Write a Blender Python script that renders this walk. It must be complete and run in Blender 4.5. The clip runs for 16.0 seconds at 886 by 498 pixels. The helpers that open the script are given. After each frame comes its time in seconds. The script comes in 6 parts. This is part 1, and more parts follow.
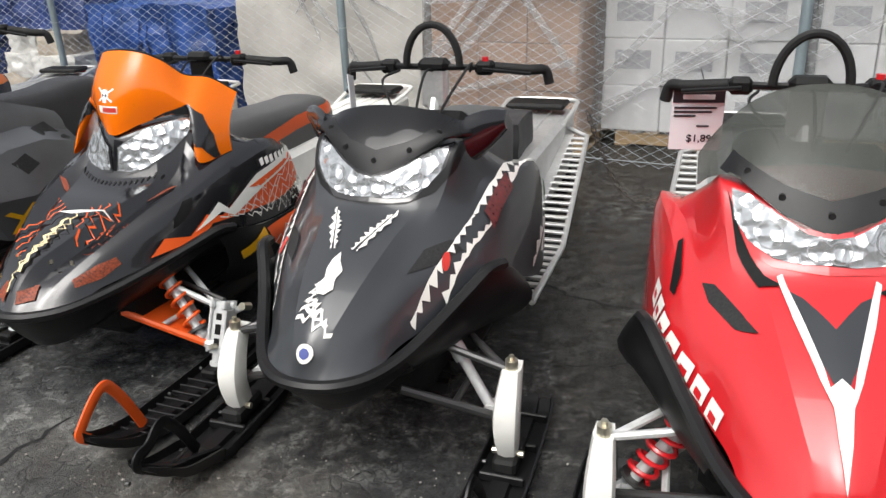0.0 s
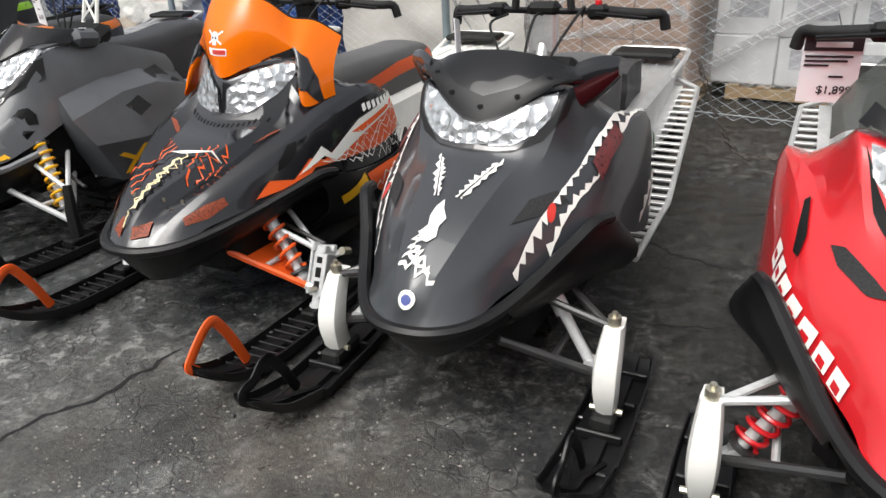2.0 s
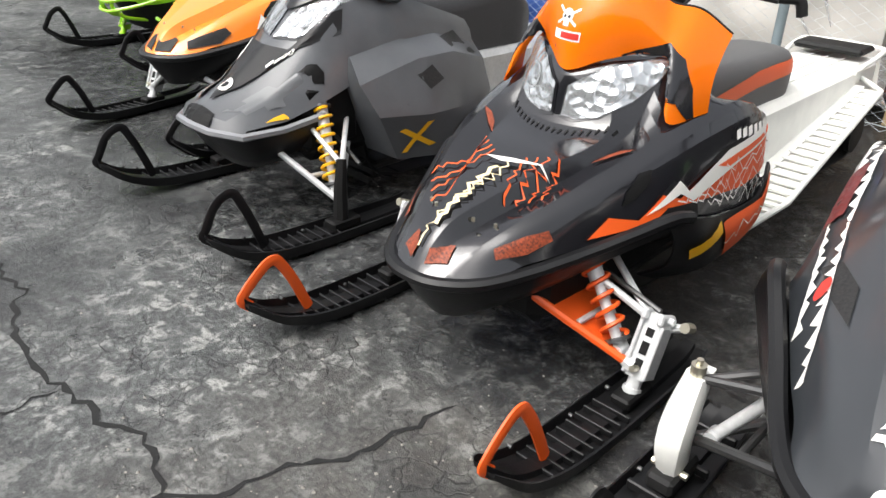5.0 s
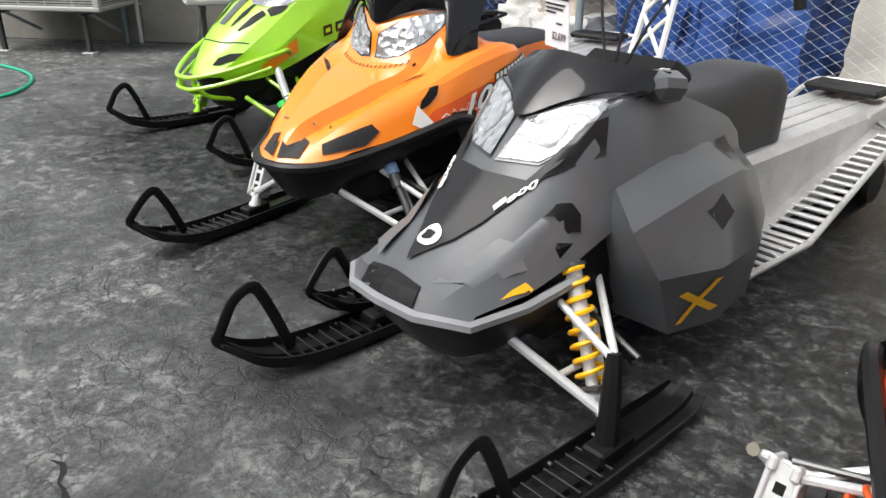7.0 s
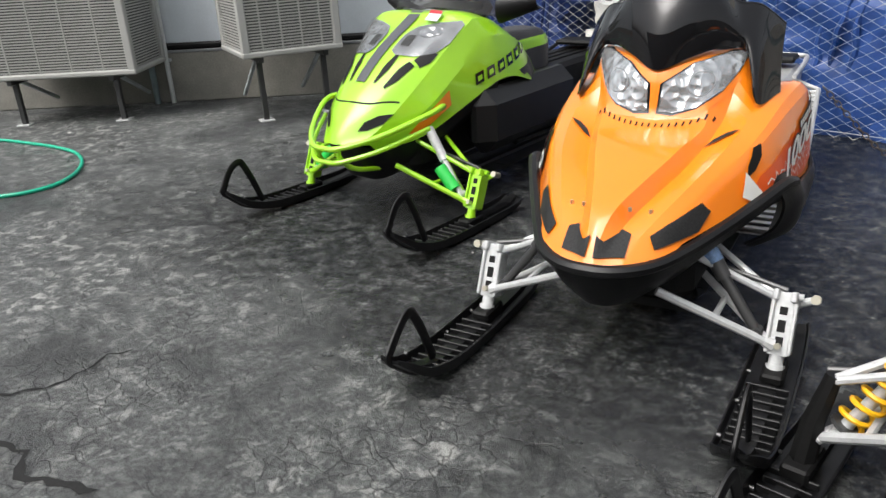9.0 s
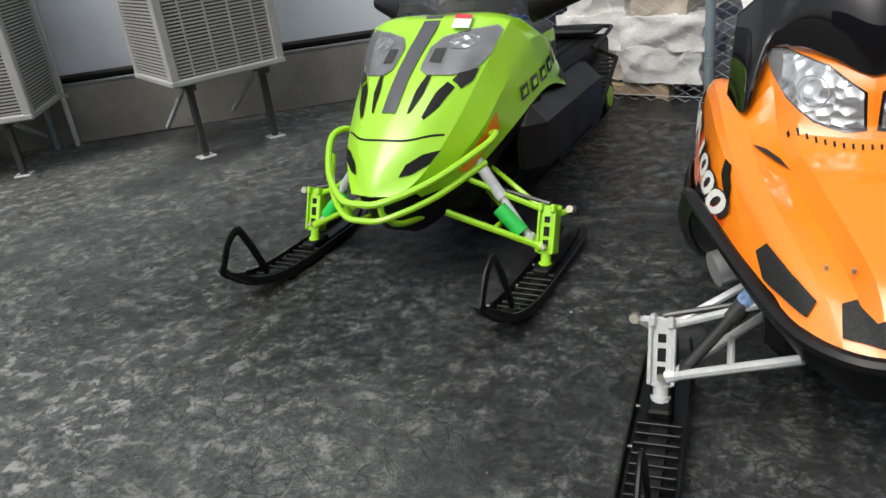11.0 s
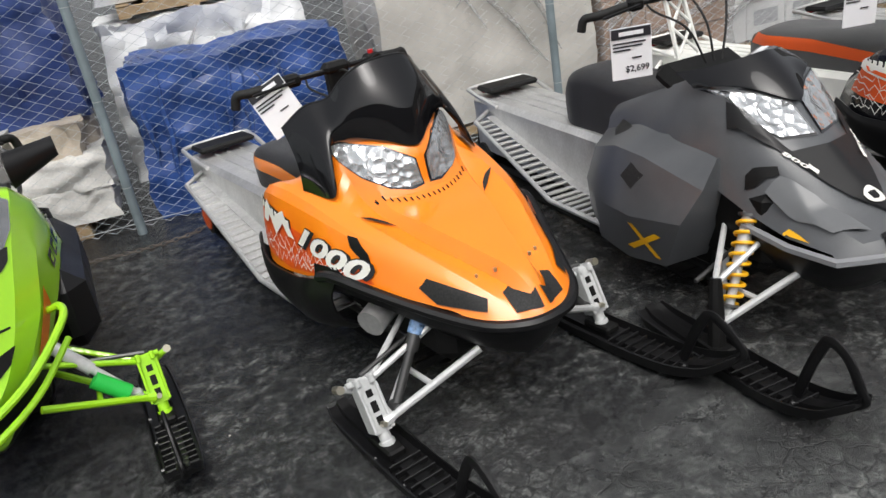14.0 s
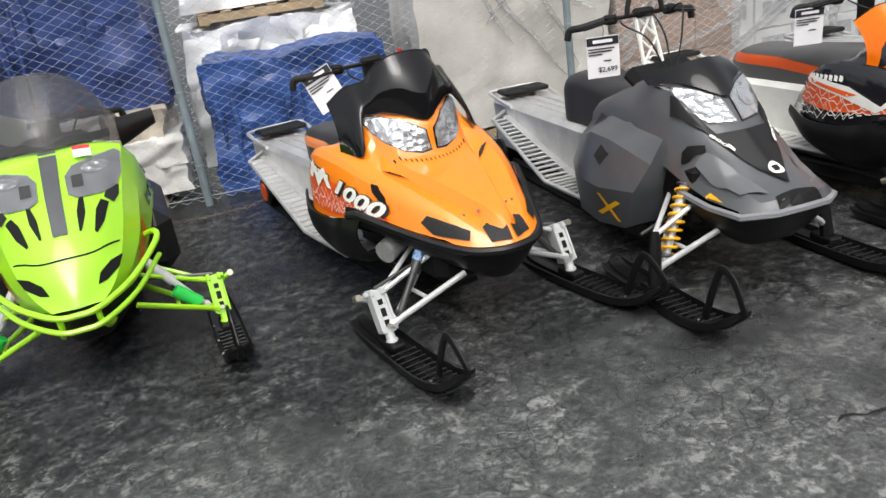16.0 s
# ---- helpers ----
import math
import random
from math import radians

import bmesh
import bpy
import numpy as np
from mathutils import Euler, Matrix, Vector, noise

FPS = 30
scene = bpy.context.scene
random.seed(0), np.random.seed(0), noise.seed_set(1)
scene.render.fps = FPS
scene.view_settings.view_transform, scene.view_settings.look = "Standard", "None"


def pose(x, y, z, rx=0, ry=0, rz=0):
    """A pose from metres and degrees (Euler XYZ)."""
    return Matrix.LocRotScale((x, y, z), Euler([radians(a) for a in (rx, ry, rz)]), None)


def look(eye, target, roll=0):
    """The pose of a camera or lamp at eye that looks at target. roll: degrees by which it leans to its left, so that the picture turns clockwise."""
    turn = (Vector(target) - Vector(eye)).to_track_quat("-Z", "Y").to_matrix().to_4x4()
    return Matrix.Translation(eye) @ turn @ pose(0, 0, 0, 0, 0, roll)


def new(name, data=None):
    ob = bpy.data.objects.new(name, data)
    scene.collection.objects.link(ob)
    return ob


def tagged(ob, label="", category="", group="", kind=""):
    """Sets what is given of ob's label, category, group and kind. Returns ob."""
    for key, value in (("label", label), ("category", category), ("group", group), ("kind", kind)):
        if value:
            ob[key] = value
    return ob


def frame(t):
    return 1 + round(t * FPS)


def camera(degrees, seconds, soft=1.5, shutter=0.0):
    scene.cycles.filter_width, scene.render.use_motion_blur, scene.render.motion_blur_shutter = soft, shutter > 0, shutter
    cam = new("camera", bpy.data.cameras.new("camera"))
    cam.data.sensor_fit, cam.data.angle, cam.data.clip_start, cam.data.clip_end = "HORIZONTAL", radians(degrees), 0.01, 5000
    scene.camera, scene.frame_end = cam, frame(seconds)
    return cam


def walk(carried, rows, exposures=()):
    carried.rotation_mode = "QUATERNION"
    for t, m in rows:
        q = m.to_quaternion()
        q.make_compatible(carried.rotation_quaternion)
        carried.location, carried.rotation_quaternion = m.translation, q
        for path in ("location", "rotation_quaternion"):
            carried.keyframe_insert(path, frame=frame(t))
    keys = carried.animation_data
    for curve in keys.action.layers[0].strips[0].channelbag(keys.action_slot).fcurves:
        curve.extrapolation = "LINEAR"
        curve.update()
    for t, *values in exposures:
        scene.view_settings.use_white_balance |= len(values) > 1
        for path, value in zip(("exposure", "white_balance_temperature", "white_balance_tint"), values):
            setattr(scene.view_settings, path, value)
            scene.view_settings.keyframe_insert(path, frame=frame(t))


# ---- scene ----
cam = camera(60.4, 16.0)
PATH = [
    (0, (1.056, 1.579, 1.59), (0.643, 3.381, 0.828), -2.3),
    (0.5, (1.055, 1.551, 1.59), (0.47, 3.307, 0.832), -1.3),
    (1, (1.01, 1.562, 1.585), (0.305, 3.267, 0.814), -1.4),
    (1.5, (1.003, 1.598, 1.568), (0.314, 3.284, 0.741), -2.5),
    (2, (0.998, 1.598, 1.566), (0.375, 3.29, 0.701), -3.1),
    (2.5, (0.997, 1.618, 1.559), (0.466, 3.329, 0.67), -2.7),
    (3, (0.993, 1.628, 1.552), (0.452, 3.333, 0.656), -2.2),
    (3.5, (0.938, 1.649, 1.54), (0.223, 3.283, 0.636), -1.2),
    (4, (0.743, 1.782, 1.513), (-0.154, 3.307, 0.581), -1.2),
    (4.5, (0.47, 1.917, 1.511), (-0.475, 3.397, 0.554), -0.0),
    (5, (0.206, 2.081, 1.488), (-0.833, 3.52, 0.565), 1.5),
    (5.2, (0.102, 2.186, 1.48), (-0.997, 3.583, 0.563), 1.5),
    (7.3, (-1.488, 2.62, 1.399), (-2.59, 4.079, 0.589), 0.3),
    (7.5, (-1.662, 2.613, 1.392), (-2.744, 4.081, 0.571), 0.1),
    (8, (-2.043, 2.579, 1.376), (-3.091, 4.078, 0.566), -0.3),
    (8.5, (-2.377, 2.574, 1.419), (-3.416, 4.101, 0.652), -1.4),
    (9, (-2.726, 2.524, 1.43), (-3.761, 4.053, 0.662), -3.4),
    (9.5, (-3.016, 2.502, 1.485), (-4.004, 4.064, 0.721), -5.2),
    (9.7, (-3.127, 2.529, 1.481), (-4.084, 4.116, 0.729), -5.3),
    (11.8, (-4.183, 3.107, 1.564), (-4.627, 4.846, 0.683), -7.8),
    (12, (-4.251, 3.158, 1.593), (-4.534, 4.94, 0.73), -6.8),
    (12.5, (-4.441, 3.231, 1.64), (-4.264, 5.047, 0.821), -6.7),
    (13, (-4.654, 3.152, 1.692), (-4.107, 4.864, 0.814), -7.2),
    (13.5, (-4.749, 2.948, 1.677), (-4.048, 4.619, 0.83), -9.2),
    (14, (-4.862, 2.758, 1.702), (-3.981, 4.366, 0.904), -10.2),
    (14.5, (-5.051, 2.581, 1.693), (-4.073, 4.131, 0.892), -9.8),
    (15, (-5.118, 2.37, 1.693), (-4.103, 3.887, 0.875), -9.1),
    (15.5, (-5.102, 2.1, 1.682), (-4.237, 3.719, 0.888), -9.9),
    (16, (-5.148, 1.876, 1.684), (-4.353, 3.563, 0.961), -8.7),
]
walk(cam, [(t, look(eye, target, roll)) for t, eye, target, roll in PATH],
     [(0, 0.6), (2.5, 0.7), (4, 0.95), (5, 1.07), (7.5, 0.78), (9, 0.65), (11, 0.25), (12.5, 0.0), (13.5, 0.2), (15, 0.48), (16, 0.55)])
from mathutils.bvhtree import BVHTree

# ---- world, sun and exposure ----
world = bpy.data.worlds.new("overcast_sky")
scene.world = world
world.use_nodes = True
wn, wl = world.node_tree.nodes, world.node_tree.links
sky = wn.new("ShaderNodeTexSky")
sky.sky_type = "NISHITA"
sky.sun_disc = False
sky.sun_elevation, sky.sun_rotation = radians(55), radians(200)
sky.dust_density, sky.ozone_density = 6.0, 0.6
grey = wn.new("ShaderNodeHueSaturation")
grey.inputs["Saturation"].default_value = 0.22
wl.new(sky.outputs[0], grey.inputs["Color"])
wl.new(grey.outputs[0], wn["Background"].inputs["Color"])
wn["Background"].inputs["Strength"].default_value = 0.15
sun_data = bpy.data.lights.new("sun", "SUN")
sun_data.energy, sun_data.angle, sun_data.color = 0.8, radians(40), (1.0, 0.98, 0.95)
sun = new("sun", sun_data)
sun.matrix_world = look((0, 0, 20), (4, 9, 0))


# ---- materials ----
def material(name, color, rough=0.5, metal=0.0, grain=0.0, grain_scale=60.0, bump=0.0, coat=0.0, vary=0.0, vary_scale=4.0, spec=0.5):
    """A painted, moulded or metal surface with fine relief and patchy wear."""
    m = bpy.data.materials.new(name)
    m.use_nodes = True
    n, l = m.node_tree.nodes, m.node_tree.links
    b = n["Principled BSDF"]
    b.inputs["Base Color"].default_value = (*color, 1)
    b.inputs["Roughness"].default_value = rough
    b.inputs["Metallic"].default_value = metal
    b.inputs["Coat Weight"].default_value = coat
    b.inputs["Coat Roughness"].default_value = 0.035
    b.inputs["Specular IOR Level"].default_value = spec
    co = n.new("ShaderNodeTexCoord")
    if vary or grain:
        big, fine = n.new("ShaderNodeTexNoise"), n.new("ShaderNodeTexNoise")
        big.inputs["Scale"].default_value, big.inputs["Detail"].default_value = vary_scale, 6
        fine.inputs["Scale"].default_value, fine.inputs["Detail"].default_value = grain_scale, 4
        l.new(co.outputs["Object"], big.inputs["Vector"]), l.new(co.outputs["Object"], fine.inputs["Vector"])
        a, c = n.new("ShaderNodeMapRange"), n.new("ShaderNodeMapRange")
        a.inputs["From Min"].default_value, a.inputs["From Max"].default_value = 0.3, 0.7
        a.inputs["To Min"].default_value, a.inputs["To Max"].default_value = 1 - vary, 1 + vary
        c.inputs["From Min"].default_value, c.inputs["From Max"].default_value = 0.3, 0.7
        c.inputs["To Min"].default_value, c.inputs["To Max"].default_value = 1 - grain, 1 + grain
        l.new(big.outputs["Fac"], a.inputs["Value"]), l.new(fine.outputs["Fac"], c.inputs["Value"])
        k, v = n.new("ShaderNodeMath"), n.new("ShaderNodeVectorMath")
        k.operation, v.operation = "MULTIPLY", "SCALE"
        l.new(a.outputs[0], k.inputs[0]), l.new(c.outputs[0], k.inputs[1])
        v.inputs[0].default_value = color
        l.new(k.outputs[0], v.inputs["Scale"]), l.new(v.outputs[0], b.inputs["Base Color"])
        r = n.new("ShaderNodeMath")
        r.operation, r.use_clamp = "MULTIPLY", True
        r.inputs[1].default_value = rough
        l.new(a.outputs[0], r.inputs[0]), l.new(r.outputs[0], b.inputs["Roughness"])
        if bump:
            p = n.new("ShaderNodeBump")
            p.inputs["Strength"].default_value, p.inputs["Distance"].default_value = bump, 0.004
            l.new(fine.outputs["Fac"], p.inputs["Height"]), l.new(p.outputs[0], b.inputs["Normal"])
    return m


def clear_material(name, color, rough=0.05, alpha=0.4, tint=None):
    """A tinted clear plastic sheet."""
    m = bpy.data.materials.new(name)
    m.use_nodes = True
    n, l = m.node_tree.nodes, m.node_tree.links
    b = n["Principled BSDF"]
    b.inputs["Base Color"].default_value = (*color, 1)
    b.inputs["Roughness"].default_value = rough
    t, mix = n.new("ShaderNodeBsdfTransparent"), n.new("ShaderNodeMixShader")
    t.inputs["Color"].default_value = (*([0.35 + 0.65 * c for c in color] if tint is None else [tint] * 3), 1)
    mix.inputs["Fac"].default_value = alpha
    l.new(t.outputs[0], mix.inputs[1]), l.new(b.outputs[0], mix.inputs[2])
    l.new(mix.outputs[0], n["Material Output"].inputs["Surface"])
    return m


def lamp_material(name):
    """Faceted bright reflector behind a headlamp's clear lens."""
    m = material(name, (0.5, 0.51, 0.52), 0.15, 0.9, coat=0.5)
    n, l = m.node_tree.nodes, m.node_tree.links
    co, vo, bp = n.new("ShaderNodeTexCoord"), n.new("ShaderNodeTexVoronoi"), n.new("ShaderNodeBump")
    vo.inputs["Scale"].default_value = 26
    l.new(co.outputs["Object"], vo.inputs["Vector"])
    bp.inputs["Strength"].default_value, bp.inputs["Distance"].default_value = 0.42, 0.03
    l.new(vo.outputs["Distance"], bp.inputs["Height"]), l.new(bp.outputs[0], n["Principled BSDF"].inputs["Normal"])
    return m


def asphalt_material():
    """Worn wet asphalt: dark and damp, pale scuffed patches, gravel crumbs, a brown silty strip."""
    m = bpy.data.materials.new("wet_asphalt")
    m.use_nodes = True
    n, l = m.node_tree.nodes, m.node_tree.links
    b = n["Principled BSDF"]
    co = n.new("ShaderNodeTexCoord")

    def noise_tex(scale, detail, rough=0.6, distort=0.0):
        t = n.new("ShaderNodeTexNoise")
        t.inputs["Scale"].default_value, t.inputs["Detail"].default_value = scale, detail
        t.inputs["Roughness"].default_value, t.inputs["Distortion"].default_value = rough, distort
        l.new(co.outputs["Object"], t.inputs["Vector"])
        return t.outputs["Fac"]

    def ramp(src, lo, hi):
        r = n.new("ShaderNodeMapRange")
        r.inputs["From Min"].default_value, r.inputs["From Max"].default_value = lo, hi
        l.new(src, r.inputs["Value"])
        return r.outputs[0]

    def mul(x, y):
        k = n.new("ShaderNodeMath")
        k.operation, k.use_clamp = "MULTIPLY", True
        l.new(x, k.inputs[0])
        if isinstance(y, bpy.types.NodeSocket):
            l.new(y, k.inputs[1])
        else:
            k.inputs[1].default_value = y
        return k.outputs[0]

    def mixc(fac, x, y):
        k = n.new("ShaderNodeMix")
        k.data_type = "RGBA"
        l.new(fac, k.inputs[0])
        for sock, val in ((k.inputs[6], x), (k.inputs[7], y)):
            if isinstance(val, bpy.types.NodeSocket):
                l.new(val, sock)
            else:
                sock.default_value = (*val, 1)
        return k.outputs[2]

    broad, mid_n, fine_n = noise_tex(0.7, 4), noise_tex(12.0, 12, 0.74, 0.3), noise_tex(48, 8, 0.8)
    pale = mul(ramp(mid_n, 0.525, 0.6), ramp(broad, 0.42, 0.58))
    silt = ramp(noise_tex(1.1, 4), 0.36, 0.6)
    sep = n.new("ShaderNodeSeparateXYZ")
    l.new(co.outputs["Object"], sep.inputs[0])
    east = ramp(sep.outputs["X"], -1.6, 0.2)
    # damp stretch where water drips off the parked row
    tilt, wob, dsum = n.new("ShaderNodeMath"), n.new("ShaderNodeMath"), n.new("ShaderNodeMath")
    tilt.operation = wob.operation = "MULTIPLY_ADD"
    dsum.operation = "ADD"
    l.new(sep.outputs["X"], tilt.inputs[0]), l.new(sep.outputs["Y"], tilt.inputs[2])
    tilt.inputs[1].default_value = 0.25
    l.new(noise_tex(1.3, 5), wob.inputs[0])
    wob.inputs[1].default_value, wob.inputs[2].default_value = 2.2, -1.1
    l.new(tilt.outputs[0], dsum.inputs[0]), l.new(wob.outputs[0], dsum.inputs[1])
    damp = mul(ramp(dsum.outputs[0], 2.95, 3.6), ramp(sep.outputs["X"], -7.4, -5.9))
    dry = n.new("ShaderNodeMath")
    dry.operation = "SUBTRACT"
    dry.inputs[0].default_value = 1.0
    l.new(mul(damp, 0.7), dry.inputs[1])
    silt = mul(mul(mul(silt, east), dry.outputs[0]), 0.85)
    base = mixc(ramp(fine_n, 0.42, 0.62), (0.06, 0.064, 0.063), (0.19, 0.2, 0.194))
    base = mixc(mul(ramp(broad, 0.5, 0.4), 0.7), base, (0.02, 0.0215, 0.022))
    base = mixc(mul(ramp(mid_n, 0.56, 0.4), 0.6), base, (0.022, 0.022, 0.024))
    base = mixc(mul(silt, ramp(fine_n, 0.3, 0.6)), base, (0.2, 0.165, 0.125))
    base = mixc(mul(mul(pale, dry.outputs[0]), 0.75), base, (0.42, 0.42, 0.395))
    base = mixc(mul(mul(damp, ramp(mid_n, 0.72, 0.42)), 0.95), base, (0.009, 0.0095, 0.011))
    web = n.new("ShaderNodeTexVoronoi")
    web.feature = "DISTANCE_TO_EDGE"
    web.inputs["Scale"].default_value, web.inputs["Randomness"].default_value = 11.0, 1.0
    warp = n.new("ShaderNodeVectorMath")
    warp.operation = "ADD"
    wav = n.new("ShaderNodeTexNoise")
    wav.inputs["Scale"].default_value, wav.inputs["Detail"].default_value = 9.0, 4
    small = n.new("ShaderNodeVectorMath")
    small.operation = "SCALE"
    small.inputs["Scale"].default_value = 0.12
    l.new(co.outputs["Object"], wav.inputs["Vector"]), l.new(wav.outputs["Color"], small.inputs[0])
    l.new(co.outputs["Object"], warp.inputs[0]), l.new(small.outputs[0], warp.inputs[1])
    l.new(warp.outputs[0], web.inputs["Vector"])
    crazing = mul(mul(ramp(web.outputs["Distance"], 0.05, 0.0), ramp(noise_tex(1.7, 3), 0.42, 0.56)), 0.75)
    base = mixc(crazing, base, (0.008, 0.008, 0.009))
    crumbs = n.new("ShaderNodeTexVoronoi")
    crumbs.inputs["Scale"].default_value = 85
    l.new(co.outputs["Object"], crumbs.inputs["Vector"])
    crumb = mul(ramp(crumbs.outputs["Distance"], 0.2, 0.1), ramp(noise_tex(30, 2), 0.58, 0.66))
    base = mixc(mul(crumb, 0.55), base, (0.3, 0.28, 0.25))
    l.new(base, b.inputs["Base Color"])
    rough = n.new("ShaderNodeMapRange")
    rough.inputs["From Min"].default_value, rough.inputs["From Max"].default_value = 0.35, 0.65
    rough.inputs["To Min"].default_value, rough.inputs["To Max"].default_value = 0.26, 0.75
    wet = n.new("ShaderNodeMath")
    wet.operation = "MULTIPLY_ADD"
    l.new(damp, wet.inputs[0])
    wet.inputs[1].default_value, wet.inputs[2].default_value = -0.7, 1.0
    l.new(noise_tex(3.5, 6), rough.inputs["Value"]), l.new(mul(rough.outputs[0], wet.outputs[0]), b.inputs["Roughness"])
    add = n.new("ShaderNodeMath")
    add.operation = "ADD"
    l.new(fine_n, add.inputs[0]), l.new(mul(mid_n, 0.9), add.inputs[1])
    sunk = n.new("ShaderNodeMath")
    sunk.operation = "SUBTRACT"
    l.new(add.outputs[0], sunk.inputs[0]), l.new(mul(mul(ramp(web.outputs["Distance"], 0.06, 0.0), ramp(noise_tex(1.7, 3), 0.45, 0.6)), 0.4), sunk.inputs[1])
    bp = n.new("ShaderNodeBump")
    bp.inputs["Strength"].default_value, bp.inputs["Distance"].default_value = 0.6, 0.024
    l.new(sunk.outputs[0], bp.inputs["Height"]), l.new(bp.outputs[0], b.inputs["Normal"])
    return m


ASPHALT = asphalt_material()
CRACK = material("crack_dark", (0.008, 0.008, 0.008), 0.9, grain=0.3)
PEBBLE = material("pebble", (0.26, 0.245, 0.22), 0.8, grain=0.3)
BLACK = material("black_moulded_plastic", (0.0055, 0.0055, 0.006), 0.4, grain=0.15, grain_scale=300, bump=0.15, vary=0.2, spec=0.35)
BLACK_MATT = material("matt_black_plastic", (0.005, 0.005, 0.005), 0.55, grain=0.2, bump=0.1, vary=0.15, spec=0.22)
BLACK_GLOSS = material("gloss_black_paint", (0.008, 0.008, 0.01), 0.16, coat=0.6, vary=0.15)
GREY_BLACK = material("charcoal_paint", (0.027, 0.03, 0.034), 0.36, coat=0.5, vary=0.1)
ORANGE = material("orange_paint", (0.95, 0.235, 0.004), 0.42, coat=0.9, vary=0.04)
ORANGE_DARK = material("deep_orange_plastic", (0.75, 0.1, 0.012), 0.42, vary=0.06)
RED = material("red_paint", (0.56, 0.009, 0.014), 0.42, coat=0.9, vary=0.04)
ORANGE_MESH = material("orange_mesh", (0.2, 0.035, 0.01), 0.6, grain=0.8, grain_scale=140)
MAROON = material("maroon_decal", (0.08, 0.006, 0.01), 0.3)
RED_DECAL = material("red_decal", (0.5, 0.03, 0.02), 0.35)
LIME = material("lime_paint", (0.33, 0.68, 0.012), 0.42, coat=0.9, vary=0.04)
GREEN = material("green_shock_cover", (0.02, 0.5, 0.07), 0.5)
GREY_PLASTIC = material("grey_body_plastic", (0.072, 0.076, 0.082), 0.36, coat=0.2, grain=0.06, grain_scale=250, vary=0.14, vary_scale=6)
GREY_LIGHT = material("silver_grey_trim", (0.2, 0.205, 0.215), 0.35, coat=0.2, vary=0.1)
GREY_LIGHT_BODY = material("satin_grey_panel", (0.11, 0.115, 0.12), 0.4, coat=0.2, vary=0.1)
WHITE_PLASTIC = material("white_plastic", (0.72, 0.72, 0.68), 0.4, vary=0.07, vary_scale=9)
WHITE_DECAL = material("white_decal", (0.78, 0.77, 0.72), 0.4, vary=0.04)
CREAM_DECAL = material("cream_decal", (0.75, 0.62, 0.36), 0.4, vary=0.15, vary_scale=20)
YELLOW = material("yellow_plastic", (0.83, 0.44, 0.01), 0.35)
AMBER = material("amber_reflector", (0.85, 0.25, 0.01), 0.25, coat=0.5)
TAIL_RED = material("red_lens", (0.4, 0.01, 0.015), 0.15, coat=0.6)
PALE_METAL = material("grey_painted_steel", (0.56, 0.57, 0.57), 0.38, 0.2, vary=0.1, grain=0.08)
ALUMINIUM = material("worn_aluminium", (0.6, 0.6, 0.59), 0.38, 0.65, vary=0.14, vary_scale=7, grain=0.08)
DARK_METAL = material("dark_steel", (0.09, 0.09, 0.09), 0.4, 0.7, vary=0.15)
ZINC = material("zinc_bolt", (0.55, 0.52, 0.42), 0.3, 0.85)
VINYL = material("black_seat_vinyl", (0.027, 0.027, 0.029), 0.5, grain=0.18, grain_scale=380, bump=0.3, vary=0.1)
VINYL_GREY = material("grey_seat_vinyl", (0.085, 0.085, 0.085), 0.55, grain=0.15, grain_scale=380, bump=0.3, vary=0.1)
RUBBER = material("black_rubber", (0.012, 0.012, 0.012), 0.65, grain=0.25, bump=0.3, vary=0.2, spec=0.3)
MESH_GRILLE = material("grille_mesh", (0.01, 0.01, 0.01), 0.7, grain=0.8, grain_scale=140)
LAMP = lamp_material("headlamp_reflector")
LAMP_GREY = material("smooth_reflector", (0.34, 0.35, 0.36), 0.22, 0.85, coat=0.6, vary=0.25, vary_scale=9)
LENS_DARK = clear_material("grey_lens", (0.75, 0.77, 0.78), 0.04, 0.06, 0.9)
LENS = clear_material("clear_lens", (0.9, 0.92, 0.93), 0.04, 0.12)
SMOKE = clear_material("smoked_windshield", (0.13, 0.13, 0.135), 0.12, 0.3, 0.66)
SMOKE_DARK = clear_material("dark_smoked_windshield", (0.006, 0.006, 0.007), 0.03, 0.9, 0.3)
ORANGE_CLEAR = clear_material("orange_windshield", (0.95, 0.2, 0.003), 0.1, 0.8)
FROST = clear_material("scuffed_windshield", (0.1, 0.108, 0.095), 0.25, 0.42, 0.6)
PAPER = material("white_card", (0.78, 0.78, 0.8), 0.45, vary=0.02)
INK = material("black_print", (0.015, 0.015, 0.02), 0.5)
TARP = material("blue_tarpaulin", (0.02, 0.065, 0.24), 0.38, vary=0.35, vary_scale=5, grain=0.1, bump=0.3)
TARP_DARK = material("navy_tarpaulin", (0.018, 0.042, 0.16), 0.45, vary=0.25, vary_scale=5, grain=0.1, bump=0.3)
BLUE_DECAL = material("blue_sticker", (0.2, 0.33, 0.55), 0.35, vary=0.4, vary_scale=60)
BAG = material("white_woven_bag", (0.62, 0.61, 0.58), 0.5, vary=0.14, grain=0.08, bump=0.3)
CARD_PALE = material("pale_brown_sack", (0.46, 0.4, 0.32), 0.6, vary=0.15, grain=0.08)
CARD = material("brown_cardboard", (0.4, 0.235, 0.145), 0.75, vary=0.12, grain=0.06)
GREY_LOAD = material("grey_film_wrapped_load", (0.52, 0.5, 0.46), 0.4, vary=0.14, vary_scale=3)
PALE_LOAD = material("pale_film_wrapped_load", (0.8, 0.81, 0.81), 0.35, vary=0.1, vary_scale=3)
